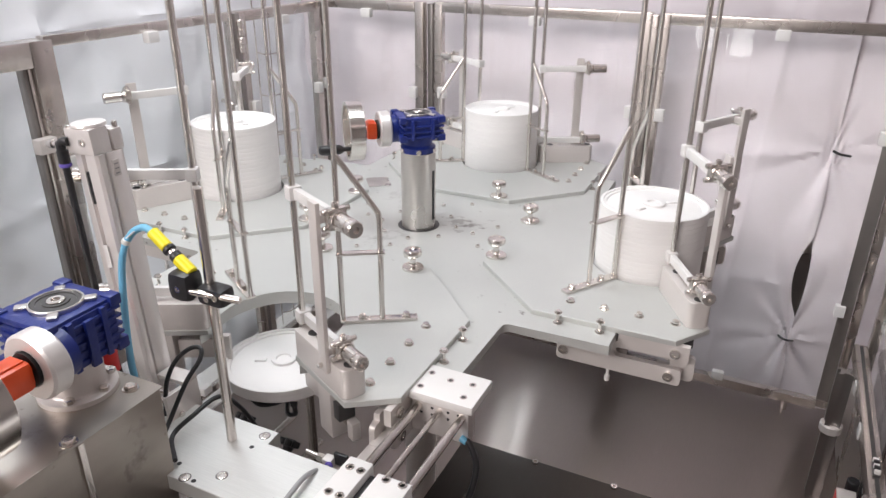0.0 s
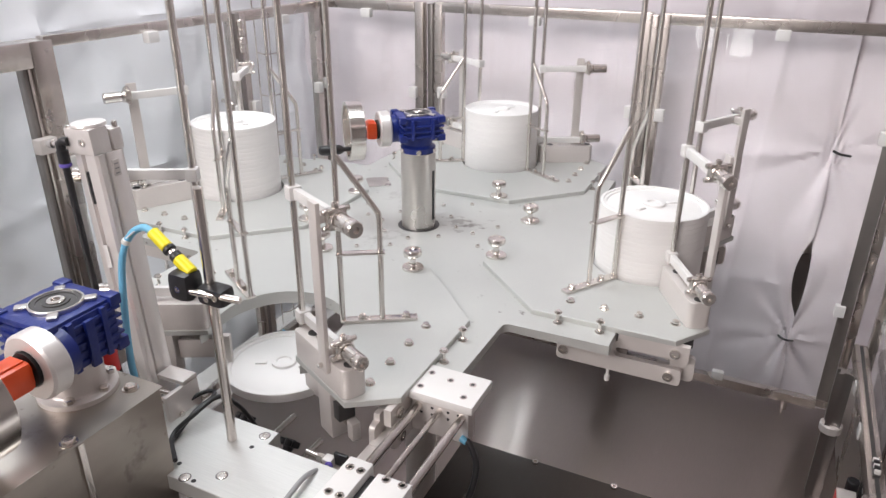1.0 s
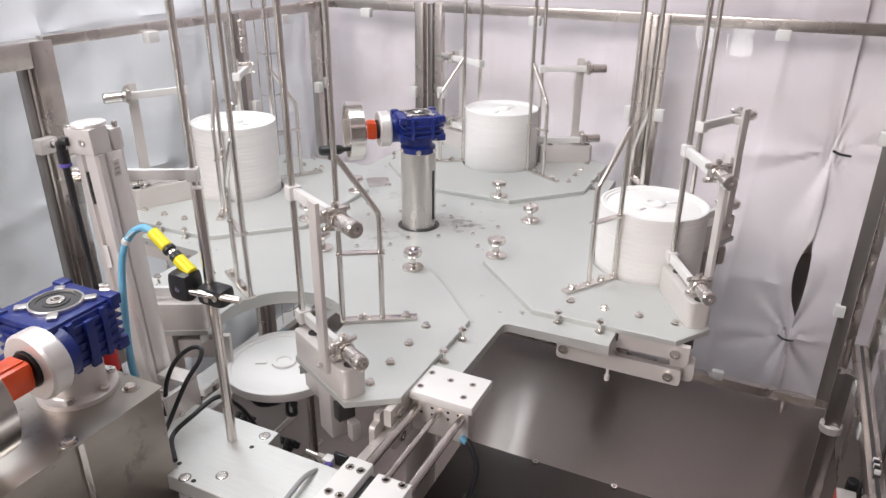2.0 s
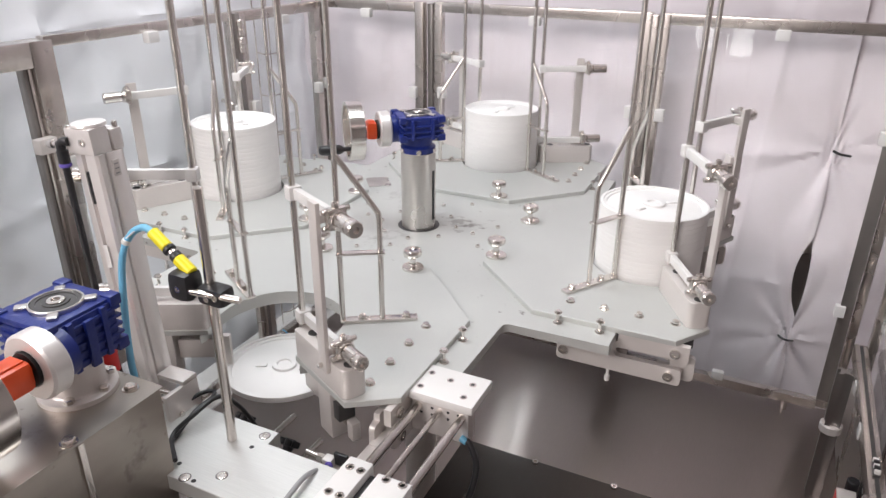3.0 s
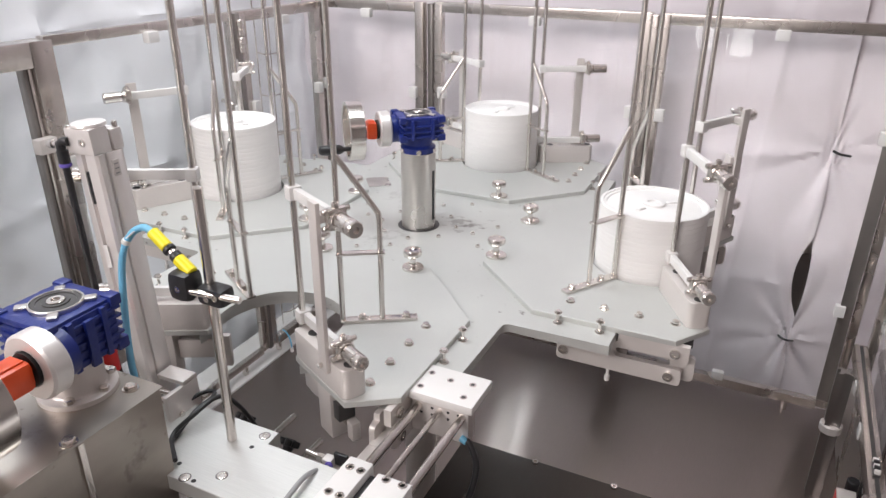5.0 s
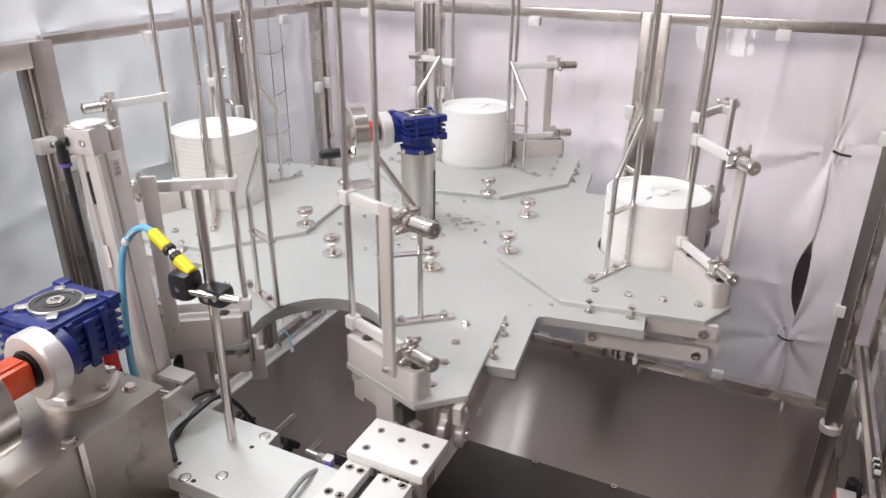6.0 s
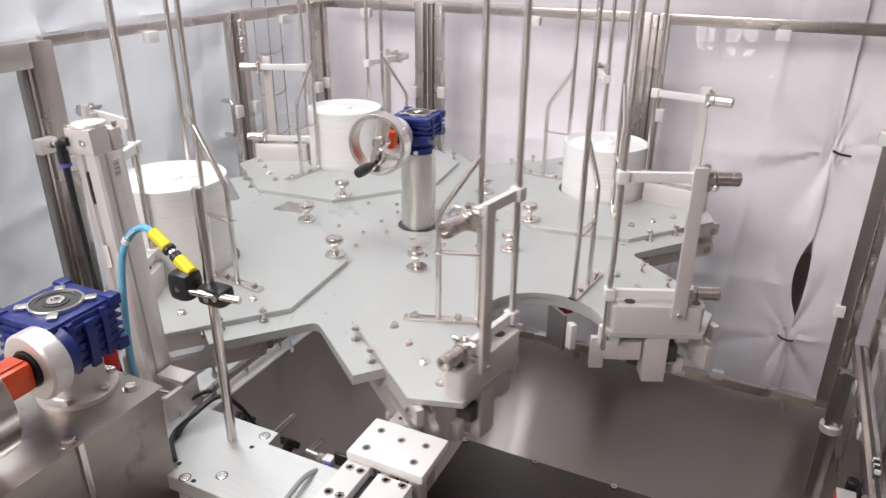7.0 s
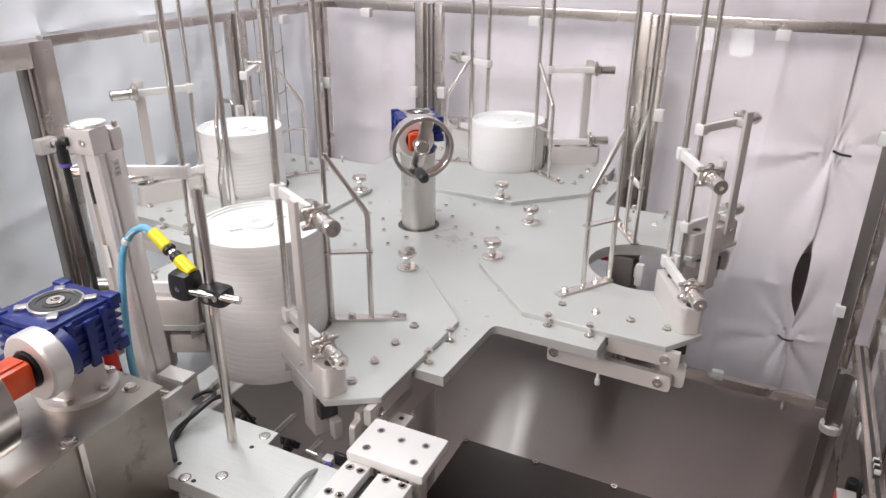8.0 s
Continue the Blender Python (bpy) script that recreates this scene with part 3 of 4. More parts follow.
def rotary_table():
    t = thing("rotary_table", "four-station rotary table of matt steel plates with lid magazines", "rotary table", m=pose(0, 0, Z0))
    cp = part("cross_plate", slab(B(), cross_outline(), -0.026, -0.010, 0.0015), SCUFFED, t, "thick matt steel cross plate")
    bm = B()
    lathe(bm, [(0.040, -0.80), (0.040, -0.026)], 40)
    part("column", bm, ALU, t, "round steel column under the table")
    bm = B()
    lathe(bm, [(0.0385, -0.010), (0.0385, 0.003), (0.0385, 0.164), (0.037, 0.166), (0, 0.166)], 48)
    part("post", bm, BRUSHED, t, "brushed stainless centre post")
    part("base_gap", lathe(B(), [(0.0475, -0.0098), (0.0475, -0.0092), (0.0386, -0.0092)], 40), DARK_GREY, t, "dark gap round the post")
    bm = B()
    box(bm, -0.004, 0.004, -0.0392, -0.037, 0.01, 0.125, 0.0, Matrix.Rotation(radians(176), 4, "Z"))
    part("slot", bm, BLACK, t, "dark slot in the post")
    gearbox_parts(t, pose(0, 0, 0.213, 0, 0, 0) @ Matrix.Rotation(radians(132.0), 4, "Z"), 0.023)
    bm = B()
    capscrew(bm, 0, 0, 0, 0.005)
    cap = mesh_of("cap_screw", bm, STEEL)
    for k in range(8):
        a = k * math.tau / 8 + 0.2
        part("cap_screw", cap, None, cp, "", pose(0.088 * math.cos(a), 0.088 * math.sin(a), -0.010))
    for k in range(4):
        for u, v in ((0.172, 0.06), (0.172, -0.06), (0.135, 0.0)):
            part("cap_screw", cap, None, cp, "", Matrix.Rotation(k * math.pi / 2, 4, "Z") @ pose(u, v, -0.010))
    part("cover_plate", box(B(), -0.036, 0.036, -0.030, 0.030, -0.0098, -0.0078, 0.0006), BRUSHED, t, "thin grey cover plate", pose(-0.222, -0.236, 0, 0, 0, 38))
    adapter = mesh_of("adapter_plate", slab(B(), adapter_outline(), -0.0098, 0.0, 0.001), PLATE)

    # parts of the half station on the side of positive v; built twice, mirrored the second time
    def knob():
        bm = B()
        lathe(bm, [(0, 0), (0.021, 0), (0.0215, 0.001), (0.0215, 0.004), (0.02, 0.0055), (0.0085, 0.006), (0.008, 0.008), (0.006, 0.010), (0.006, 0.022), (0.009, 0.026),
                   (0.0165, 0.028), (0.0185, 0.031), (0.0185, 0.036), (0.0165, 0.040), (0.009, 0.042), (0, 0.0425)], 28, Matrix.Translation((0.232, 0.106, 0)))
        return bm

    def guide():
        bm = B()
        p, q = Vector((0.471, 0.098, 0)), Vector((0.405, 0.205, 0))
        d = (q - p).normalized()
        m = Matrix.Translation(p) @ Matrix.Rotation(math.atan2(d.y, d.x), 4, "Z")
        box(bm, -0.004, 0.126, -0.0085, 0.0085, 0.0005, 0.0055, 0.001, m)
        return bm

    def guide_rod():
        return rod(B(), (0.471, 0.098, 0.003), (0.471, 0.098, 0.62), 0.0048)

    def guide_brace():
        return pipe(B(), [(0.437, 0.155, 0.004), (0.437, 0.155, 0.185), (0.4385, 0.1535, 0.196), (0.4415, 0.150, 0.204), (0.4675, 0.106, 0.282), (0.471, 0.100, 0.292)], 0.0048)

    def guide_rung():
        bm = B()
        p, q = Vector((0.474, 0.093, 0)), Vector((0.433, 0.161, 0))
        d = q - p
        m = Matrix.Translation(p) @ Matrix.Rotation(math.atan2(d.y, d.x), 4, "Z")
        box(bm, 0, d.length, -0.007, 0.007, 0.125, 0.129, 0.001, m)
        return bm

    ang = math.atan2(0.134, 0.070)
    fix = Matrix.Translation((0.592, 0.088, 0)) @ Matrix.Rotation(ang, 4, "Z")   # x along the outer edge, y towards the hub

    def block():
        bm = B()
        pts = arc(0.006, 0.0065, 0.006, 180, 270, 3) + arc(0.139, 0.0125, 0.0115, 270, 360, 5) + arc(0.139, 0.0290, 0.0115, 0, 90, 5) + arc(0.006, 0.0345, 0.006, 90, 180, 3)
        slab(bm, pts, 0.0005, 0.048, 0.0008)
        bmesh.ops.transform(bm, matrix=fix, verts=bm.verts)
        return bm

    def flat_bar():
        bm = B()
        box(bm, 0.094, 0.116, -0.0065, 0.0005, 0.030, 0.287, 0.0015, fix)
        return bm

    def arm(z):
        bm = B()
        box(bm, -0.002, 0.128, 0.0175, 0.0275, z - 0.008, z + 0.008, 0.0015, fix)
        box(bm, -0.014, 0.004, 0.011, 0.031, z - 0.0105, z + 0.0105, 0.003, fix)
        return bm

    def clamp(z):
        bm = box(B(), 0.114, 0.128, 0.006, 0.034, z - 0.014, z + 0.016, 0.004, fix)
        lathe(bm, [(0, 0), (0.0125, 0), (0.0135, 0.001), (0.0135, 0.005), (0.0125, 0.006), (0, 0.006)], 18, fix @ Matrix.Translation((0.1265, 0.020, z)) @ Matrix.Rotation(math.pi / 2, 4, "Y"))
        lathe(bm, [(0, 0), (0.0052, 0), (0.0052, 0.006), (0.003, 0.006), (0.003, 0.003), (0, 0.003)], 12, fix @ Matrix.Translation((0.121, 0.020, z + 0.0155)))
        return bm

    def clamp_handle(z):
        m = fix @ Matrix.Translation((0.1285, 0.020, z)) @ Matrix.Rotation(math.pi / 2, 4, "Y")
        return lathe(B(), [(0, 0), (0.0085, 0), (0.0075, 0.001), (0.0075, 0.005), (0.0115, 0.007), (0.0118, 0.030), (0.0105, 0.0305), (0.0105, 0.0325), (0.0120, 0.033), (0.0120, 0.042), (0.0105, 0.044), (0.005, 0.044), (0.005, 0.040), (0, 0.040)], 12, m)

    def clamp_pin(z):
        return rod(B(), fix @ Vector((0.122, 0.000, z)), fix @ Vector((0.122, 0.040, z)), 0.0042)

    def outer_rod():
        p = fix @ Vector((-0.005, 0.020, 0))
        return rod(B(), (p.x, p.y, -0.045), (p.x, p.y, 0.62), 0.005)

    def spacer(z):
        return box(B(), 0.099, 0.113, 0.0006, 0.0174, z - 0.006, z + 0.006, 0.001, fix)

    def bar_pin():
        p, q = fix @ Vector((0.104, -0.013, 0.040)), fix @ Vector((0.104, 0.002, 0.040))
        return rod(B(), p, q, 0.004)

    def slotted_bracket():
        lo, hi, mid = -0.086, -0.0265, -0.0470
        pts = arc(0.426, lo + 0.006, 0.006, 180, 270, 3) + arc(0.626, lo + 0.006, 0.006, 270, 360, 3) + arc(0.626, mid - 0.0148, 0.006, 0, 90, 3)
        pts += arc(0.528, mid, 0.0088, 270, 90, 10) + [(0.640, mid + 0.0088), (0.640, -0.0105), (0.524, -0.0105), (0.524, hi), (0.420, hi)]
        bm = slab(B(), pts, 0.0, 0.012, 0.001)
        bmesh.ops.transform(bm, matrix=Matrix(((1, 0, 0, 0), (0, 0, -1, 0.284), (0, 1, 0, 0), (0, 0, 0, 1))), verts=bm.verts)
        return bm

    def air_nipple():
        return lathe(B(), [(0, -0.112), (0.0042, -0.112), (0.0048, -0.110), (0.0048, -0.1005), (0.0028, -0.1000), (0.0028, -0.088), (0.0046, -0.0878), (0.0046, -0.0862), (0, -0.0862)], 14, Matrix.Translation((0.512, 0.278, 0)))

    def stop_flag():
        return box(B(), 0.394, 0.420, 0.122, 0.140, -0.062, -0.046, 0.002)

    def sensor_plate():
        return box(B(), 0.424, 0.476, 0.078, 0.084, -0.100, -0.0265, 0.001)

    def sensor_block():
        return box(B(), 0.484, 0.500, 0.078, 0.090, -0.085, -0.035, 0.002)

    def inner_bracket():
        lo, hi = -0.086, -0.0265
        pts = [(0.610, lo)] + arc(0.642, lo + 0.008, 0.008, 270, 360, 4) + arc(0.642, -0.047, 0.008, 0, 90, 4) + [(0.634, -0.039), (0.634, hi), (0.610, hi)]
        bm = slab(B(), pts, 0.0, 0.010, 0.001)
        bmesh.ops.transform(bm, matrix=Matrix(((1, 0, 0, 0), (0, 0, -1, 0.262), (0, 1, 0, 0), (0, 0, 0, 1))), verts=bm.verts)
        return bm

    def hanging_block():
        return box(B(), 0.062, 0.100, 0.004, 0.042, -0.098, -0.0105, 0.0015, fix)

    def cross_block():
        return box(B(), -0.002, 0.058, 0.014, 0.040, -0.062, -0.0270, 0.0015, fix)

    def end_block():
        return box(B(), 0.112, 0.134, 0.012, 0.040, -0.024, -0.0105, 0.0015, fix)

    def lid_finger():
        return box(B(), -0.024, 0.000, 0.030, 0.042, -0.090, -0.030, 0.001, fix)

    def stop_block():
        return box(B(), 0.118, 0.134, 0.020, 0.034, -0.090, -0.060, 0.001, fix)

    def stop_pin():
        return rod(B(), fix @ Vector((0.100, 0.027, -0.074)), fix @ Vector((0.118, 0.027, -0.074)), 0.004)

    def stop_cylinder():
        return box(B(), 0.1005, 0.1175, 0.008, 0.036, -0.060, -0.030, 0.002, fix)

    def stop_pad():
        bm = B()
        box(bm, -0.013, -0.003, 0.024, 0.036, -0.042, -0.004, 0.001, fix)
        return bm

    kinds = [("clamp_knob", knob, STEEL, "turned stainless clamping knob"), ("slotted_bracket", slotted_bracket, ALU, "slotted bracket under the plate"),
             ("hanging_block", hanging_block, ALU, "milled block hanging under the plate"), ("inner_bracket", inner_bracket, ALU, ""), ("stop_flag", stop_flag, RED, "red stop flag"), ("sensor_plate", sensor_plate, ANODISED, "dark drilled sensor plate"), ("sensor_block", sensor_block, WHITE, ""), ("air_nipple", air_nipple, WHITE, "small white air nipple"), ("cross_block", cross_block, ALU, ""), ("end_block", end_block, ALU, ""),
             ("lid_finger", lid_finger, ALU, ""), ("stop_block", stop_block, ALU, ""), ("stop_pin", stop_pin, STEEL, ""), ("stop_cylinder", stop_cylinder, DARK_GREY, "dark stop cylinder")]
    guides = [("lid_guide", guide, STEEL), ("guide_rod", guide_rod, STEEL), ("guide_brace", guide_brace, STEEL), ("guide_rung", guide_rung, STEEL)]
    holders = [("magazine_block", block, ALU), ("flat_bar", flat_bar, ALU), ("upper_arm", lambda: arm(0.263), WHITE), ("lower_arm", lambda: arm(0.062), WHITE),
               ("clamp", lambda: clamp(0.263), STEEL), ("clamp", lambda: clamp(0.066), STEEL), ("clamp_handle", lambda: clamp_handle(0.263), STEEL), ("clamp_handle", lambda: clamp_handle(0.066), STEEL),
               ("clamp_pin", lambda: clamp_pin(0.275), STEEL), ("clamp_pin", lambda: clamp_pin(0.252), STEEL), ("clamp_pin", lambda: clamp_pin(0.078), STEEL), ("clamp_pin", lambda: clamp_pin(0.055), STEEL),
               ("outer_rod", outer_rod, STEEL), ("bar_pin", bar_pin, STEEL), ("spacer", lambda: spacer(0.263), ALU), ("spacer", lambda: spacer(0.062), ALU), ("stop_pad", stop_pad, WHITE)]
    bm = B()
    hexbolt(bm, 0, 0, 0, 0.0062, 0.0062)
    bolt = mesh_of("bolt", bm, STEEL)
    bm = B()
    rod(bm, (0, 0, 0), (0, 0, 0.020), 0.003, 10)
    hexbolt(bm, 0, 0, 0, 0.006, 0.004)
    hexbolt(bm, 0, 0, 0.0195, 0.0055, 0.004)
    edge = mesh_of("edge_screw", bm, STEEL)
    bm = B()
    lathe(bm, [(0.0085, 0), (0.0085, 0.004), (0.0045, 0.004), (0.004, 0.002), (0, 0.002)], 14)
    socket = mesh_of("socket_screw", bm, STEEL)
    bm = B()
    lathe(bm, [(0.009, 0.0), (0.009, 0.0008), (0.0055, 0.0009), (0.005, 0.0004), (0, 0.0004)], 16)
    sunk = mesh_of("block_screw", bm, DARK_GREY)

    def built(make, side):
        bm = make()
        return flipped(bm) if side < 0 else bm

    sets = {side: ([(n, mesh_of(n, built(f, side), mat), label) for n, f, mat, label in kinds], [(n, mesh_of(n, built(f, side), mat)) for n, f, mat in guides],
                   [(n, mesh_of(n, built(f, side), mat)) for n, f, mat in holders]) for side in (1, -1)}
    for k in range(4):
        m = Matrix.Rotation(k * math.pi / 2, 4, "Z")
        plate = part("adapter_plate", adapter, None, t, "matt steel adapter plate with a round cut-out", m)
        for side in (1, -1):
            def spot(u, v, z):
                return Matrix.Translation((u, side * v, z)) @ Matrix.Rotation(0.7 * u * 40, 4, "Z")
            for name, me, label in sets[side][0]:
                if side < 0 and name in ("stop_flag", "sensor_plate", "sensor_block"):
                    continue
                p = part(name, me, None, t, label, m)
                if name == "slotted_bracket":
                    for u, z in ((0.432, -0.066), (0.612, -0.071), (0.618, -0.026)):
                        part("socket_screw", socket, None, p, "", Matrix.Translation((u, side * 0.2842, z)) @ Matrix.Rotation(-side * math.pi / 2, 4, "X"))
            g = None
            for name, me in sets[side][1]:
                q = part(name, me, None, g or t, "" if g else "bent rod lid guide on a flat foot", None if g else m)
                g = g or q
            for u, v in ((0.453, 0.126), (0.414, 0.189)):
                part("bolt", bolt, None, g, "", spot(u, v, 0.0055))
            g = None
            for name, me in sets[side][2]:
                q = part(name, me, None, g or t, "" if g else "milled block with an adjustable rod holder", None if g else m)
                g = g or q
            for x in (0.030, 0.137):
                p = fix @ Vector((x, 0.0200, 0.048))
                part("block_screw", sunk, None, g, "", spot(p.x, p.y, p.z))
            for u in (0.424, 0.485, 0.546, 0.607):
                part("bolt", bolt, None, plate, "", spot(u, 0.231, 0.0))
            for u in (0.421, 0.494):
                part("edge_screw", edge, None, plate, "", spot(u, 0.297, -0.010))
    return t


TABLE = rotary_table()


# ---- lids ----
def lid_mesh():
    bm = B()
    R = 0.1025
    lathe(bm, [(0, 0.0012), (0.085, 0.0012), (0.087, -0.001), (0.0935, -0.001), (0.0955, 0.0005), (R - 0.0003, 0.0001), (R - 0.0001, 0.0003), (R, 0.0007), (R, 0.0091), (R - 0.0001, 0.0095), (R - 0.0004, 0.0097), (R - 0.0045, 0.0100),
               (R - 0.0058, 0.0096), (R - 0.0066, 0.0070), (R - 0.0120, 0.0066), (R - 0.0132, 0.0040), (0.062, 0.0036), (0.060, 0.0042), (0.0235, 0.0046), (0.0215, 0.0056), (0.0208, 0.0098), (0.0190, 0.0106),
               (0.0130, 0.0106), (0.0115, 0.0080), (0, 0.0078)], 64)
    for a in (0.6, 3.4):
        box(bm, 0.030, 0.050, -0.005, 0.005, 0.0040, 0.0078, 0.0015, Matrix.Rotation(a, 4, "Z"))
    return mesh_of("lid", bm, LID)


LID_MESH = lid_mesh()
PITCH_LID, NESTED, LID_BASE = 0.0097, 0.0055, -0.094   # NESTED: pitch of the last lids, pressed into one another
LIDS = []        # lid, station, level
for station, count in ((0, 3), (1, 20), (2, 23), (3, 25)):
    for level in range(count):
        ob = tagged(new("lid", LID_MESH), "round white plastic pail lid in a magazine stack" if station else "round white plastic pail lid above the gripper", "lid", "stacked lids")
        LIDS.append((ob, station, level, random.uniform(-0.0002, 0.0002), random.uniform(-0.0002, 0.0002), random.uniform(0, 360)))


# ---- lid gripper under the dispensing station ----
def gripper():
    g = thing("suction_gripper", "suction gripper with green cups on metal blocks and black hoses", "gripper")
    turn = Matrix.Rotation(radians(25), 4, "Z")
    part("arm", box(B(), -0.014, 0.014, -0.015, 0.075, -0.058, -0.042, 0.002), DARK_GREY, g)
    part("lift_rod", rod(B(), (0, 0.065, -0.30), (0, 0.065, -0.0585), 0.009), STEEL, g)
    part("cross_bar", box(B(), -0.070, 0.070, -0.009, 0.009, -0.0415, -0.032, 0.002, turn), ALU, g)
    for x, y in ((-0.058, 0.0), (0.058, 0.0), (-0.012, 0.045), (0.020, -0.042)):
        at = turn @ Matrix.Translation((x, y, 0))
        bl = part("cup_block", box(B(), -0.015, 0.015, -0.013, 0.013, -0.0315, -0.012, 0.002, at), ALU, g)
        part("suction_cup", lathe(B(), [(0, -0.0118), (0.009, -0.0118), (0.0095, -0.009), (0.0125, -0.007), (0.0125, -0.005), (0.0165, -0.0010), (0.0155, -0.0002), (0.006, -0.003), (0, -0.003)], 20, at), GREEN, bl, "green rubber suction cup")
        part("fitting", rod(B(), at @ Vector((0.004, -0.004, -0.046)), at @ Vector((0.004, -0.004, -0.0317)), 0.0065, 10), BLACK, bl, "black push-in fitting")
    for pts in ([(0.062, -0.004, -0.044), (0.066, -0.004, -0.056), (0.082, 0.000, -0.050), (0.086, 0.012, -0.028), (0.074, 0.026, -0.036), (0.040, 0.046, -0.062)],
                [(-0.054, -0.004, -0.044), (-0.058, -0.010, -0.058), (-0.040, -0.018, -0.066), (-0.010, 0.000, -0.070), (0.0, 0.040, -0.066)],
                [(0.024, -0.046, -0.044), (0.026, -0.050, -0.060), (0.010, -0.036, -0.070), (0.0, 0.010, -0.076), (0.004, 0.055, -0.070)]):
        part("air_hose", pipe(B(), curve([turn @ Vector(p) for p in pts]), 0.0042), BLACK, g)
    part("valve_block", box(B(), -0.050, -0.020, 0.016, 0.036, -0.060, -0.036, 0.003, turn), DARK_GREY, g)
    return g


GRIPPER = gripper()


# ---- locking slide ----
def slide():
    body = thing("slide_cylinder", "white guided air cylinder with three piston rods", "air cylinder", m=pose(0, 0, Z0))
    bm = B()
    box(bm, 0.281, 0.316, -0.95, -0.733, -0.052, -0.018, 0.002)
    box(bm, 0.330, 0.378, -0.95, -0.745, -0.052, -0.018, 0.002)
    box(bm, 0.281, 0.378, -0.95, -0.740, -0.085, -0.0525, 0.002)
    part("body", bm, WHITE, body)
    part("groove", box(B(), 0.3165, 0.3295, -0.95, -0.742, -0.052, -0.030), BLACK, body, "dark groove between the guides")
    for x in (0.292, 0.308, 0.345, 0.368):
        for y in (-0.752, -0.80, -0.85):
            bm = B()
            lathe(bm, [(0.006, 0), (0.006, 0.001), (0.0035, 0.001), (0.003, 0.0), (0, 0.0)], 12, Matrix.Translation((x, y, -0.018)))
            part("screw", bm, STEEL, body)
    pad = thing("locking_slide", "white plastic locking pad on steel guide rods", "slide")
    part("pad", box(B(), -0.055, 0.056, -0.037, 0.041, -0.014, 0.0, 0.004), WHITE, pad)
    for x, y in ((-0.034, 0.018), (0.0, 0.012), (0.034, 0.016), (-0.034, -0.02), (0.034, -0.018)):
        bm = B()
        lathe(bm, [(0.0055, -0.0005), (0.0055, 0.0008), (0.0034, 0.0008), (0.0028, 0.0003), (0, 0.0003)], 14, Matrix.Translation((x, y, 0)))
        sc = part("screw", bm, STEEL, pad)
        part("hex_socket", lathe(B(), [(0.0030, 0.0009), (0.0030, 0.0011), (0, 0.0011)], 6, Matrix.Translation((x, y, 0))), DARK_GREY, sc)
    part("end_block", box(B(), -0.046, 0.046, -0.026, -0.004, -0.075, -0.0145, 0.002), ALU, pad)
    for x in (-0.030, -0.012, 0.014, 0.030):
        for z in (-0.028, -0.040):
            part("tapped_hole", rod(B(), (x, -0.0262, z), (x, -0.0258, z), 0.0024, 10), BLACK, pad)
    for x in (-0.020, 0.022):
        part("cap_screw", rod(B(), (x, -0.0285, -0.058), (x, -0.0262, -0.058), 0.0045, 12), STEEL, pad)
    part("air_hose", pipe(B(), curve([(0.040, -0.028, -0.065), (0.052, -0.030, -0.070), (0.066, -0.040, -0.100), (0.060, -0.060, -0.150), (0.035, -0.09, -0.19), (0.02, -0.12, -0.22)]), 0.0048), BLACK, pad, "black air hose")
    part("hose_ring", rod(B(), (0.036, -0.027, -0.064), (0.046, -0.0295, -0.067), 0.0055), CABLE, pad, "blue push-in fitting")
    for x, r in ((-0.034, 0.0065), (0.0, 0.0045), (0.036, 0.0065)):
        part("guide_bar", rod(B(), (x, -0.23, -0.030), (x, -0.020, -0.030), r), STEEL, pad)
    return pad


PAD = slide()


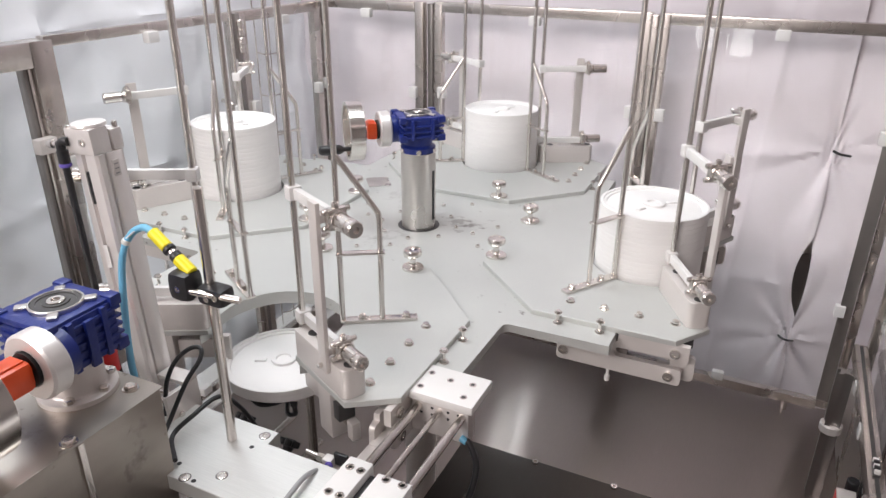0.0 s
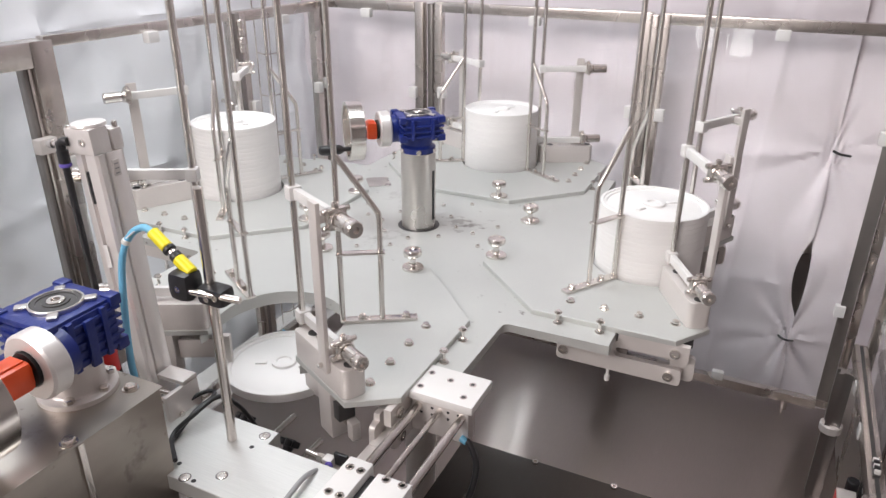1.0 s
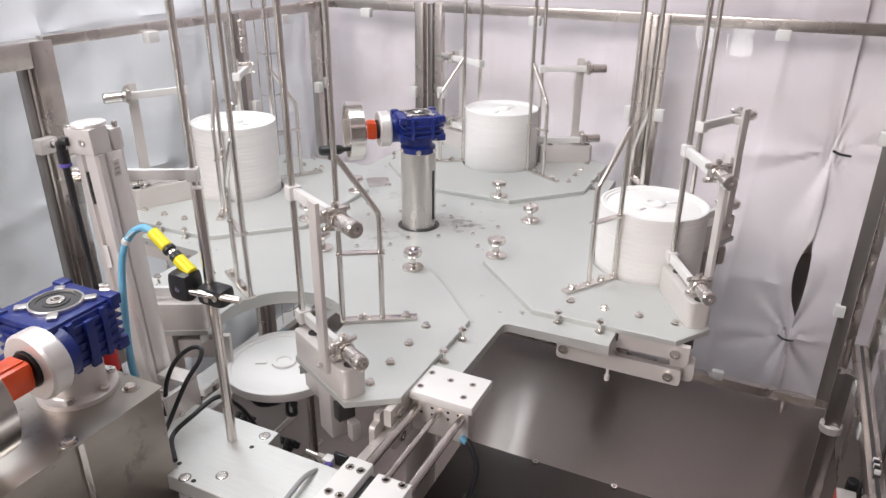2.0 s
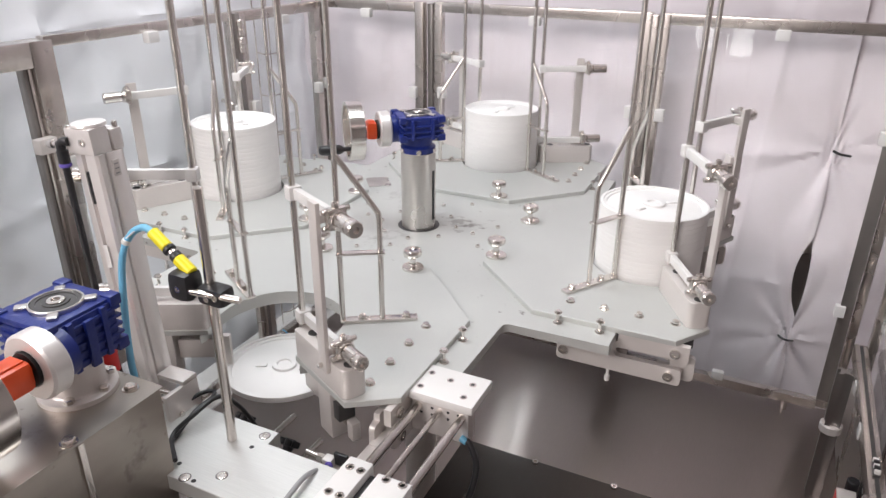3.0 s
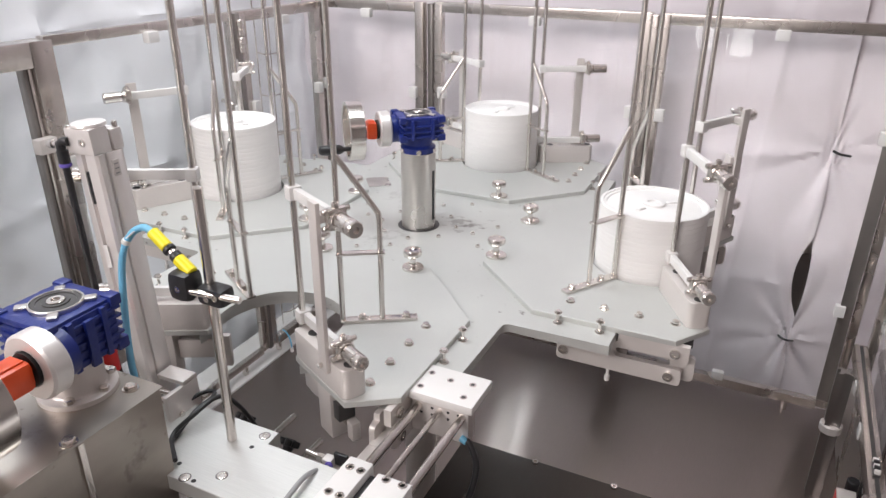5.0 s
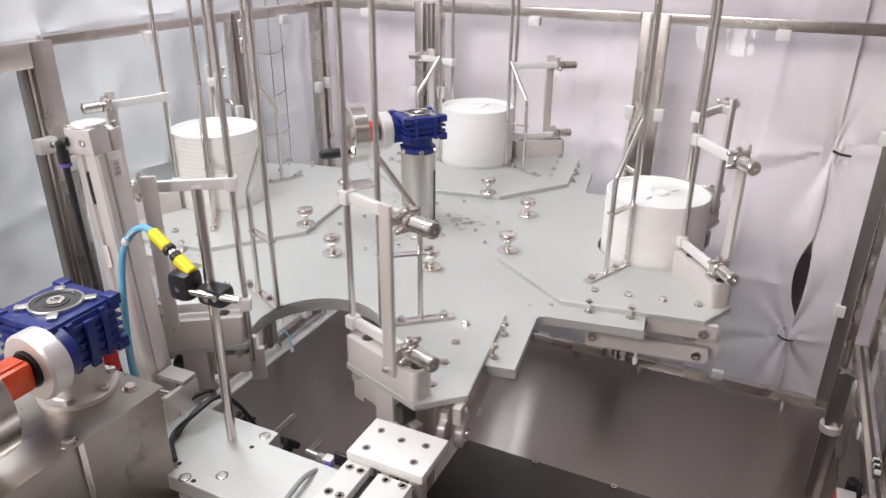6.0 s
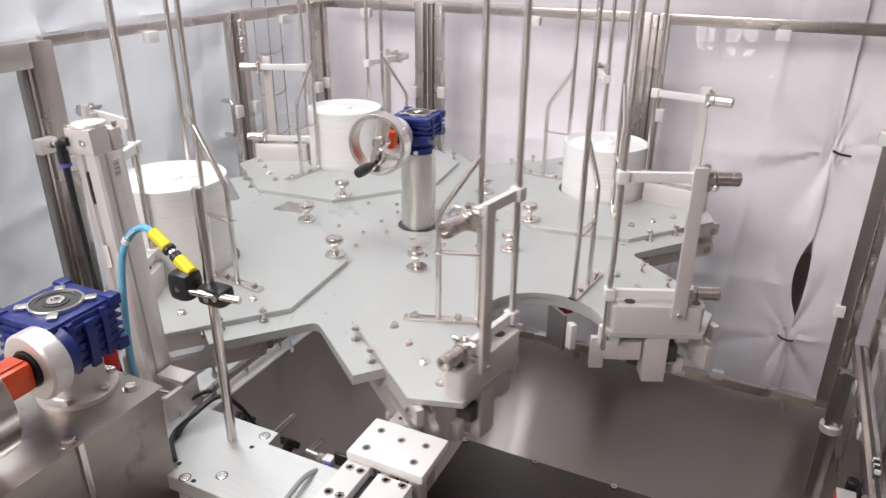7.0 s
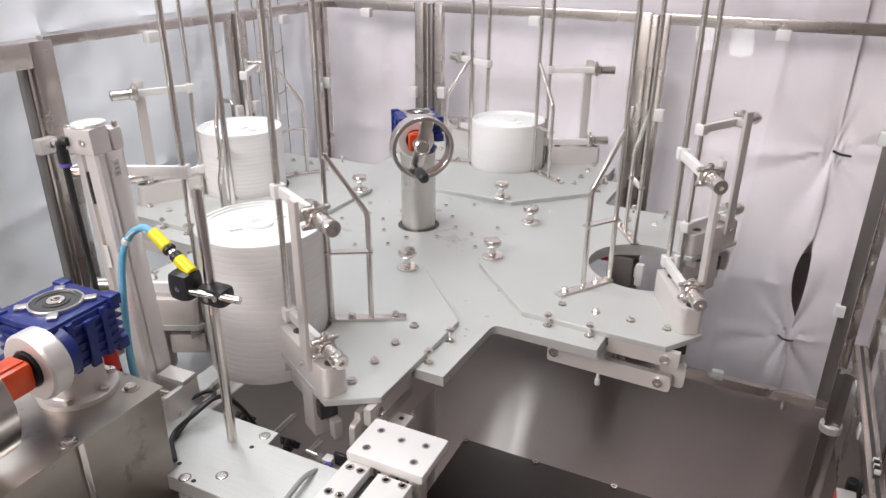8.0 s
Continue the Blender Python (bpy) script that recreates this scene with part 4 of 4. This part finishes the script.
# ---- front station: support plate, sensor, lift cylinder, gear drive ----
def front_station():
    top = Z0 - 0.05
    s = part("support_plate", slab(B(), [(-0.16, -0.84), (0.42, -0.84), (0.42, -0.733), (0.142, -0.733), (0.142, -0.705), (-0.16, -0.705)], top - 0.022, top, 0.001), MILLED)
    tagged(s, "milled light metal support plate of the dispensing station", "support plate")
    for x, y in ((0.128, -0.720), (0.129, -0.809), (0.088, -0.833), (0.22, -0.82)):
        bm = B()
        lathe(bm, [(0.0072, 0.0001), (0.0072, 0.0006), (0.0055, 0.0010), (0.0034, 0.0010), (0.003, 0.0004), (0.0, 0.0004)], 16, Matrix.Translation((x, y, top)))
        part("countersunk_screw", bm, STEEL, s)
        part("screw_recess", lathe(B(), [(0.0082, 0.0001), (0.0082, 0.0003), (0.0, 0.0003)], 16, Matrix.Translation((x, y, top))), BLACK, s)
    for x, y in ((0.127, -0.747), (0.103, -0.833), (0.062, -0.816)):
        part("tapped_hole", lathe(B(), [(0.0034, 0.0001), (0.0034, 0.0004), (0.0, 0.0004)], 12, Matrix.Translation((x, y, top))), BLACK, s, "small dark tapped hole")
    for x in (-0.13, 0.36):
        part("leg", box(B(), x - 0.02, x + 0.02, -0.82, -0.74, Z0 - 0.80, top - 0.022, 0.002), ALU, s)

    r = thing("sensor_stand", "steel rod with black clamps and a yellow sensor", "sensor stand", m=pose(0.092, -0.746, top))
    part("rod", rod(B(), (0, 0, 0), (0, 0, 0.374), 0.0068), STEEL, r)
    c = part("clamp", box(B(), -0.012, 0.030, -0.016, 0.012, 0.220, 0.246, 0.009), BLACK, r, "black plastic cross clamp")
    part("cross_pin", rod(B(), (-0.045, -0.020, 0.238), (0.052, -0.006, 0.236), 0.005), STEEL, r)
    part("second_clamp", box(B(), -0.050, -0.016, -0.026, 0.008, 0.222, 0.262, 0.012), BLACK, r, "black plastic swivel clamp")
    for x, y, z in ((-0.030, -0.0262, 0.242), (0.006, -0.0162, 0.232), (0.020, -0.0162, 0.236)):
        part("socket_screw", lathe(B(), [(0.0045, 0), (0.0045, 0.0012), (0.0028, 0.0012), (0.0024, 0.0), (0, 0.0)], 14, Matrix.Translation((x, y, z)) @ Matrix.Rotation(math.pi / 2, 4, "X")), STEEL, r)
    p = Vector((-0.022, -0.006, 0.258))
    q = Vector((-0.080, 0.000, 0.294))
    d = q - p
    se = part("sensor", rod(B(), p, p + d * 0.40, 0.0085), YELLOW, r, "yellow round sensor")
    part("sensor_nut", rod(B(), p + d * 0.40, p + d * 0.52, 0.008), BLACK, se)
    part("sensor_tip", rod(B(), p + d * 0.52, p + d * 0.60, 0.006), STEEL, se)
    part("plug_ring", rod(B(), p + d * 0.60, p + d * 0.70, 0.0088), BLACK, se)
    part("plug", rod(B(), p + d * 0.70, p + d * 1.15, 0.0082), YELLOW, se, "yellow cable plug")
    e = p + d * 1.15
    part("sensor_cable", pipe(B(), curve([e, e + Vector((-0.016, 0, 0.003)), e + Vector((-0.034, -0.006, -0.009)), e + Vector((-0.047, -0.014, -0.040)), e + Vector((-0.053, -0.02, -0.10)),
                                           e + Vector((-0.050, -0.03, -0.19)), e + Vector((-0.046, -0.03, -0.25))]), 0.0048), CABLE, r, "light blue sensor cable")

    part("cable_tie", rod(B(), e + Vector((-0.0385, -0.0085, -0.015)), e + Vector((-0.0415, -0.0105, -0.021)), 0.0060, 12), WHITE, r, "white cable tie with a loose end")
    part("tie_end", box(B(), -0.0008, 0.0008, -0.002, 0.002, 0, 0.022, 0.0004, Matrix.Translation(e + Vector((-0.039, -0.010, -0.014))) @ Matrix.Rotation(0.9, 4, "Y")), WHITE, r)

    c = thing("lift_cylinder", "tall ribbed aluminium lift cylinder with a steel bracket", "lift cylinder", m=pose(-0.094, -0.706, top) @ Matrix.Rotation(radians(-2.4), 4, Vector((-0.43, 0.90, 0))))
    outline = [(-0.021, -0.0205), (-0.0085, -0.0215), (-0.0075, -0.0165), (-0.0015, -0.0165), (-0.0005, -0.0215), (0.0120, -0.0230), (0.0185, -0.0225), (0.0225, -0.0195), (0.0235, -0.0150), (0.0225, -0.0115),
               (0.0195, -0.0100), (0.0195, -0.0070), (0.0225, -0.0060), (0.0245, -0.0020), (0.0252, 0.0050), (0.0248, 0.0120), (0.0235, 0.0170), (0.0205, 0.0195), (0.0205, 0.0215), (-0.021, 0.0215)]
    part("barrel", slab(B(), outline, 0.0, 0.385, 0.0005), CYLINDER, c)
    head = part("head", box(B(), -0.026, 0.0225, -0.0255, 0.0035, 0.385, 0.420, 0.003), CYLINDER, c)
    part("head_block", box(B(), -0.026, 0.0235, 0.0065, 0.0240, 0.385, 0.414, 0.003), CYLINDER, head)
    part("head_groove", box(B(), -0.024, 0.0185, 0.0030, 0.0070, 0.385, 0.411), CYLINDER, head)
    part("port_screw", lathe(B(), [(0.0052, 0), (0.0052, 0.0025), (0.003, 0.0025), (0.0026, 0.001), (0, 0.001)], 16, Matrix.Translation((0.006, -0.0254, 0.402)) @ Matrix.Rotation(math.pi / 2, 4, "X")), STEEL, c)
    for x, y in ((-0.021, -0.0215), (0.018, 0.019)):
        part("head_screw", rod(B(), (x, y, 0.413), (x, y, 0.4225), 0.0035, 10), STEEL, head)
    part("sensor_strip", box(B(), -0.0068, -0.0022, -0.0212, -0.0166, 0.315, 0.360, 0.0005), BLACK, c, "black reed switch in the groove")
    part("rating_label", box(B(), 0.0236, 0.0254, -0.003, 0.0075, 0.352, 0.374, 0.0003), ALU, c, "small worn white label")
    for k in range(3):
        part("label_bar", box(B(), 0.0255, 0.0257, -0.001, 0.0055, 0.355 + 0.0065 * k, 0.3565 + 0.0065 * k), HOSE, c)
    part("paper_tag", slab(B(), [(-0.004, -0.0250), (0.0035, -0.0250), (0.0035, -0.0236), (-0.004, -0.0236)], 0.222, 0.256, 0.0003), WHITE, c, "white paper tag on the barrel")
    part("cap", lathe(B(), [(0, 0.4195), (0.0215, 0.4195), (0.0225, 0.4215), (0.0215, 0.4245), (0.0195, 0.4255), (0, 0.4255)], 32, Matrix.Translation((0, -0.006, 0))), CYLINDER, c)
    part("threaded_fitting", lathe(B(), [(0, 0), (0.0035, 0), (0.0035, 0.008), (0.0062, 0.0085), (0.0062, 0.015), (0.0045, 0.0155), (0.0045, 0.024), (0, 0.024)], 12, along((-0.066, -0.024, 0.394), (-0.034, -0.026, 0.398))), STEEL, c, "nickel threaded fitting")
    part("elbow", pipe(B(), curve([(-0.020, -0.026, 0.402), (-0.027, -0.0275, 0.402), (-0.0325, -0.029, 0.397), (-0.033, -0.029, 0.387)]), 0.0060), BLACK, c, "black hose elbow")
    part("elbow_sleeve", rod(B(), (-0.033, -0.029, 0.390), (-0.033, -0.029, 0.372), 0.0076), BLACK, c)
    part("elbow_ring", rod(B(), (-0.033, -0.029, 0.372), (-0.033, -0.029, 0.367), 0.0082), PURPLE, c)
    part("hose", pipe(B(), curve([(-0.033, -0.029, 0.368), (-0.0355, -0.029, 0.30), (-0.038, -0.029, 0.20), (-0.036, -0.030, 0.12), (-0.032, -0.03, 0.04)]), 0.0048), BLACK, c, "black air hose")
    part("side_rail", box(B(), -0.052, -0.032, 0.006, 0.022, 0.0, 0.34, 0.002), STEEL, c)
    part("foot_bracket", box(B(), 0.030, 0.082, -0.016, 0.012, 0.040, 0.047, 0.002), ALU, c)
    part("bracket_side", box(B(), 0.074, 0.082, -0.050, 0.012, -0.03, 0.0398, 0.002), ALU, c)
    part("bracket_screw", rod(B(), (0.082, -0.03, 0.0), (0.086, -0.03, 0.0), 0.005), STEEL, c)
    for y in (-0.042, -0.024):
        part("bracket_rod", rod(B(), (0.018, y, 0.026), (0.0738, y, 0.026), 0.0045), STEEL, c)

    g = thing("drive_cabinet", "stained sheet steel cabinet with a blue gear drive", "drive cabinet", m=pose(0, 0, Z0))
    part("box", box(B(), -0.40, 0.064, -0.942, -0.826, -0.80, 0.078, 0.003), STAINED, g, "dull sheet steel housing")
    part("front_box", box(B(), -0.40, 0.062, -1.25, -0.945, -0.80, 0.076, 0.003), STAINED, g, "dull sheet steel housing")
    part("seam_strip", box(B(), 0.054, 0.0656, -0.9475, -0.9395, -0.80, 0.0775, 0.0015), STEEL, g, "bright folded seam")
    part("lid_sheet", box(B(), -0.402, 0.067, -1.25, -0.823, 0.0785, 0.0805, 0.0005), STAINED, g)
    for x, y in ((0.035, -0.845), (0.055, -0.95), (-0.03, -0.985), (-0.09, -0.835)):
        bm = B()
        hexbolt(bm, x, y, 0.0805, 0.0075, 0.005)
        part("bolt", bm, STEEL, g)
    bm = B()
    lathe(bm, [(0.047, 0.0805), (0.047, 0.087), (0.045, 0.088), (0.036, 0.088), (0.034, 0.090), (0.034, 0.131)], 36, Matrix.Translation((-0.022, -0.874, 0)))
    part("flange_post", bm, ALU, g, "steel flange under the gearbox")
    for a in (-0.9, 0.15, 1.2):
        part("flange_bolt", lathe(B(), [(0.0062, 0), (0.0062, 0.005), (0.005, 0.006), (0, 0.006)], 6, Matrix.Translation((-0.022 + 0.0405 * math.cos(a), -0.874 + 0.0405 * math.sin(a), 0.0882))), STEEL, g)
    gearbox_parts(g, pose(-0.024, -0.875, 0.165) @ Matrix.Rotation(radians(91), 4, "Z") @ Matrix.Scale(1.04, 4), -0.036, False, 0.020)

    # clutter under and behind the support plate
    deep = Z0 - 0.50
    for x, y in ((-0.252, -0.195), (-0.138, -0.243)):
        a = thing("adjusting_rod", "thin threaded adjusting rod low beside the deck", "rod", "adjusting rods")
        part("rod", rod(B(), (x, y - 0.42, deep), (x, y, deep), 0.0075), STEEL, a)
        part("stand", box(B(), x - 0.018, x + 0.018, y - 0.435, y - 0.405, Z0 - 0.80, deep + 0.012, 0.002), ALU, a)
    for x, y in ((-0.350, -0.265), (-0.195, -0.295)):
        bm = B()
        lathe(bm, [(0, -0.012), (0.008, -0.012), (0.009, -0.002), (0.012, 0), (0.013, 0.008), (0.010, 0.012), (0, 0.012)], 20)
        for k in range(5):
            b = k * math.tau / 5
            rod(bm, (0.012 * math.cos(b), 0.012 * math.sin(b), 0.0), (0.012 * math.cos(b), 0.012 * math.sin(b), 0.011), 0.007, 10)
        kn = thing("star_knob", "black five-lobed plastic star knob on a long stud", "knob", "star knobs", m=pose(x, y, deep, -45, 0, 0) @ Matrix.Scale(1.4, 4))
        part("grip", bm, BLACK, kn)
        part("stud", rod(B(), (0, 0, -0.302), (0, 0, -0.012), 0.004), STEEL, kn)
    f = thing("air_fitting", "white and violet air fitting with a grey hose", "air fitting", m=pose(0.215, -0.705, Z0 - 0.075))
    part("barrel", rod(B(), (-0.034, 0.008, 0), (-0.012, 0.006, 0), 0.0048, 14), STEEL, f, "nickel barrel")
    part("nut", rod(B(), (-0.012, 0.006, 0), (-0.001, 0.005, 0), 0.0070, 6), STEEL, f)
    part("body", box(B(), -0.0008, 0.014, -0.003, 0.012, -0.007, 0.007, 0.002), WHITE, f)
    part("ring", rod(B(), (0.012, -0.003, 0.001), (0.014, -0.010, 0.003), 0.0058), PURPLE, f)
    part("hose", pipe(B(), curve([(0.014, -0.010, 0.003), (0.017, -0.028, 0.016), (0.020, -0.07, 0.035), (0.024, -0.13, 0.033)]), 0.0035), HOSE, f)
    part("clip", box(B(), 0.012, 0.034, 0.008, 0.014, -0.006, 0.014, 0.002), BLACK, f)
    t = part("stop_tab", box(B(), 0.262, 0.290, -0.66, -0.575, Z0 - 0.066, Z0 - 0.060, 0.001), ALU)
    tagged(t, "thin aluminium stop tab with a drilled hole", "stop tab")
    part("hole_rim", rod(B(), (0.276, -0.588, Z0 - 0.0602), (0.276, -0.588, Z0 - 0.0592), 0.004), BLACK, t)
    part("tab_arm", box(B(), 0.262, 0.290, -0.76, -0.6605, Z0 - 0.066, Z0 - 0.060, 0.001), ALU, t)
    r = part("red_cap", rod(B(), (-0.061, -0.80, Z0 + 0.052), (-0.061, -0.80, Z0 + 0.088), 0.015), RED)
    tagged(r, "red plastic cap behind the gear drive", "cap")
    part("cap_stem", rod(B(), (-0.061, -0.80, Z0 - 0.05), (-0.061, -0.80, Z0 + 0.0515), 0.008), STEEL, r)


HOSE_END = Vector((0.048, -0.815, -0.02))


def hoses():
    def moved(bm):
        bmesh.ops.translate(bm, vec=-HOSE_END, verts=bm.verts)
        return bm

    h = thing("air_hose_loop", "thin black air hose looping up beside the cabinet", "hose")
    part("hose", moved(pipe(B(), curve([(0.030, -0.815, -0.030), (0.016, -0.782, -0.020), (0.022, -0.748, 0.026), (0.026, -0.722, 0.048), (0.019, -0.710, 0.059), (0.004, -0.716, 0.058), (-0.010, -0.733, 0.042), (-0.018, -0.748, 0.010), (-0.022, -0.755, -0.04)]), 0.0033)), BLACK, h)
    return h


front_station()
HOSES = hoses()
h = thing("air_hose_run", "thin black air hose lying across the support plate", "hose", m=pose(0, 0, Z0))
part("hose", pipe(B(), curve([(0.062, -0.822, -0.040), (0.024, -0.788, -0.038), (0.031, -0.751, -0.024), (0.036, -0.712, -0.019), (0.041, -0.690, -0.034), (0.045, -0.665, -0.075), (0.045, -0.64, -0.13)]), 0.0035), BLACK, h)


d = thing("drain_tube", "thin blue tube with a white plug beside the white strip at the deck edge", "tube", m=pose(-0.760, 0.42, Z0 - 0.80))
part("tube", pipe(B(), curve([(-0.020, 0.000, 0.085), (-0.012, 0.010, 0.070), (0.004, 0.006, 0.050), (0.010, 0.004, 0.028), (0.012, 0.002, 0.014)], 6), 0.0030, 10), CABLE, d)
part("plug", rod(B(), (0.012, 0.002, 0.0), (0.012, 0.002, 0.018), 0.0065, 12), WHITE, d, "white plug")

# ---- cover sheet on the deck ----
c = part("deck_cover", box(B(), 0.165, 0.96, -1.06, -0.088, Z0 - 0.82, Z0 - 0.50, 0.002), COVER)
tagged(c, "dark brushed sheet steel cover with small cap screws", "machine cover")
for x in (0.172, 0.345, 0.525, 0.70, 0.88):
    bm = B()
    capscrew(bm, x, -0.096, Z0 - 0.50, 0.007, 0.006)
    part("screw", bm, STEEL, c)


# ---- what moves ----
TURN = [(0.0, 270.3), (5.55, 270.3), (5.7, 270.9), (5.8, 272.5), (5.9, 275.0), (6.0, 278.35), (6.1, 282.0), (6.2, 285.8), (6.3, 290.0), (6.4, 294.2), (6.5, 297.6), (6.6, 302.4), (6.7, 307.4),
        (6.8, 312.2), (6.9, 316.7), (7.0, 321.1), (7.1, 325.5), (7.2, 329.9), (7.3, 334.4), (7.4, 338.9), (7.5, 343.3), (7.6, 347.4), (7.7, 351.0), (7.8, 354.0), (7.9, 356.3), (8.0, 357.95)]
GRIP = [(0.0, -0.095), (0.62, -0.095), (0.72, -0.14), (0.8, -0.23), (0.9, -0.38), (1.0, -0.47), (1.35, -0.47), (1.42, -0.36), (1.5, -0.22), (1.58, -0.12), (1.65, -0.095), (2.45, -0.095), (2.55, -0.14),
        (2.63, -0.23), (2.73, -0.38), (2.8, -0.47), (3.2, -0.47), (3.28, -0.36), (3.35, -0.22), (3.42, -0.12), (3.5, -0.095), (4.28, -0.095), (4.4, -0.128), (4.5, -0.195), (4.6, -0.38), (4.7, -0.47), (8.0, -0.47)]


def motions():
    walk(TABLE, [(t, pose(0, 0, Z0, rz=a)) for t, a in TURN])
    for ob, station, level, dx, dy, spin in LIDS:
        def place(a, z):
            b = radians(a + 90 * station)
            return pose(LIDC * math.cos(b) + dx, LIDC * math.sin(b) + dy, Z0 + z, rz=(a - 270) + spin)
        z = LID_BASE + 0.028 + PITCH_LID * level if station else LID_BASE + NESTED * level
        if station:
            walk(ob, [(t, place(a, z)) for t, a in TURN])
        else:
            leave = (0.62, 2.45, 4.28)[level]
            rows = [(0.0, place(270.3, z))]
            for n, t in enumerate((0.70, 2.53)[:level]):
                rows += [(t, place(270.3, LID_BASE + NESTED * (level - n))), (t + 0.1, place(270.3, LID_BASE + NESTED * (level - n - 1)))]
            rows += [(t, place(270.3, g + 0.001)) for t, g in GRIP if leave <= t <= leave + 0.43] + [(8.0, place(270.3, -0.47))]
            walk(ob, rows)
    walk(GRIPPER, [(t, pose(0, -LIDC, Z0 + g)) for t, g in GRIP])
    end = Matrix.Translation(HOSE_END + Vector((0, 0, Z0)))
    walk(HOSES, [(t, end @ Matrix.Rotation(radians(42) * (g + 0.095) / 0.375, 4, Vector((0.90, 0.43, 0)))) for t, g in GRIP])
    out, back = pose(0.334, -0.552, Z0 - 0.005), pose(0.334, -0.704, Z0 - 0.005)
    walk(PAD, [(0.0, out), (5.05, out), (5.25, pose(0.334, -0.63, Z0 - 0.005)), (5.45, back), (8.0, back)])


motions()
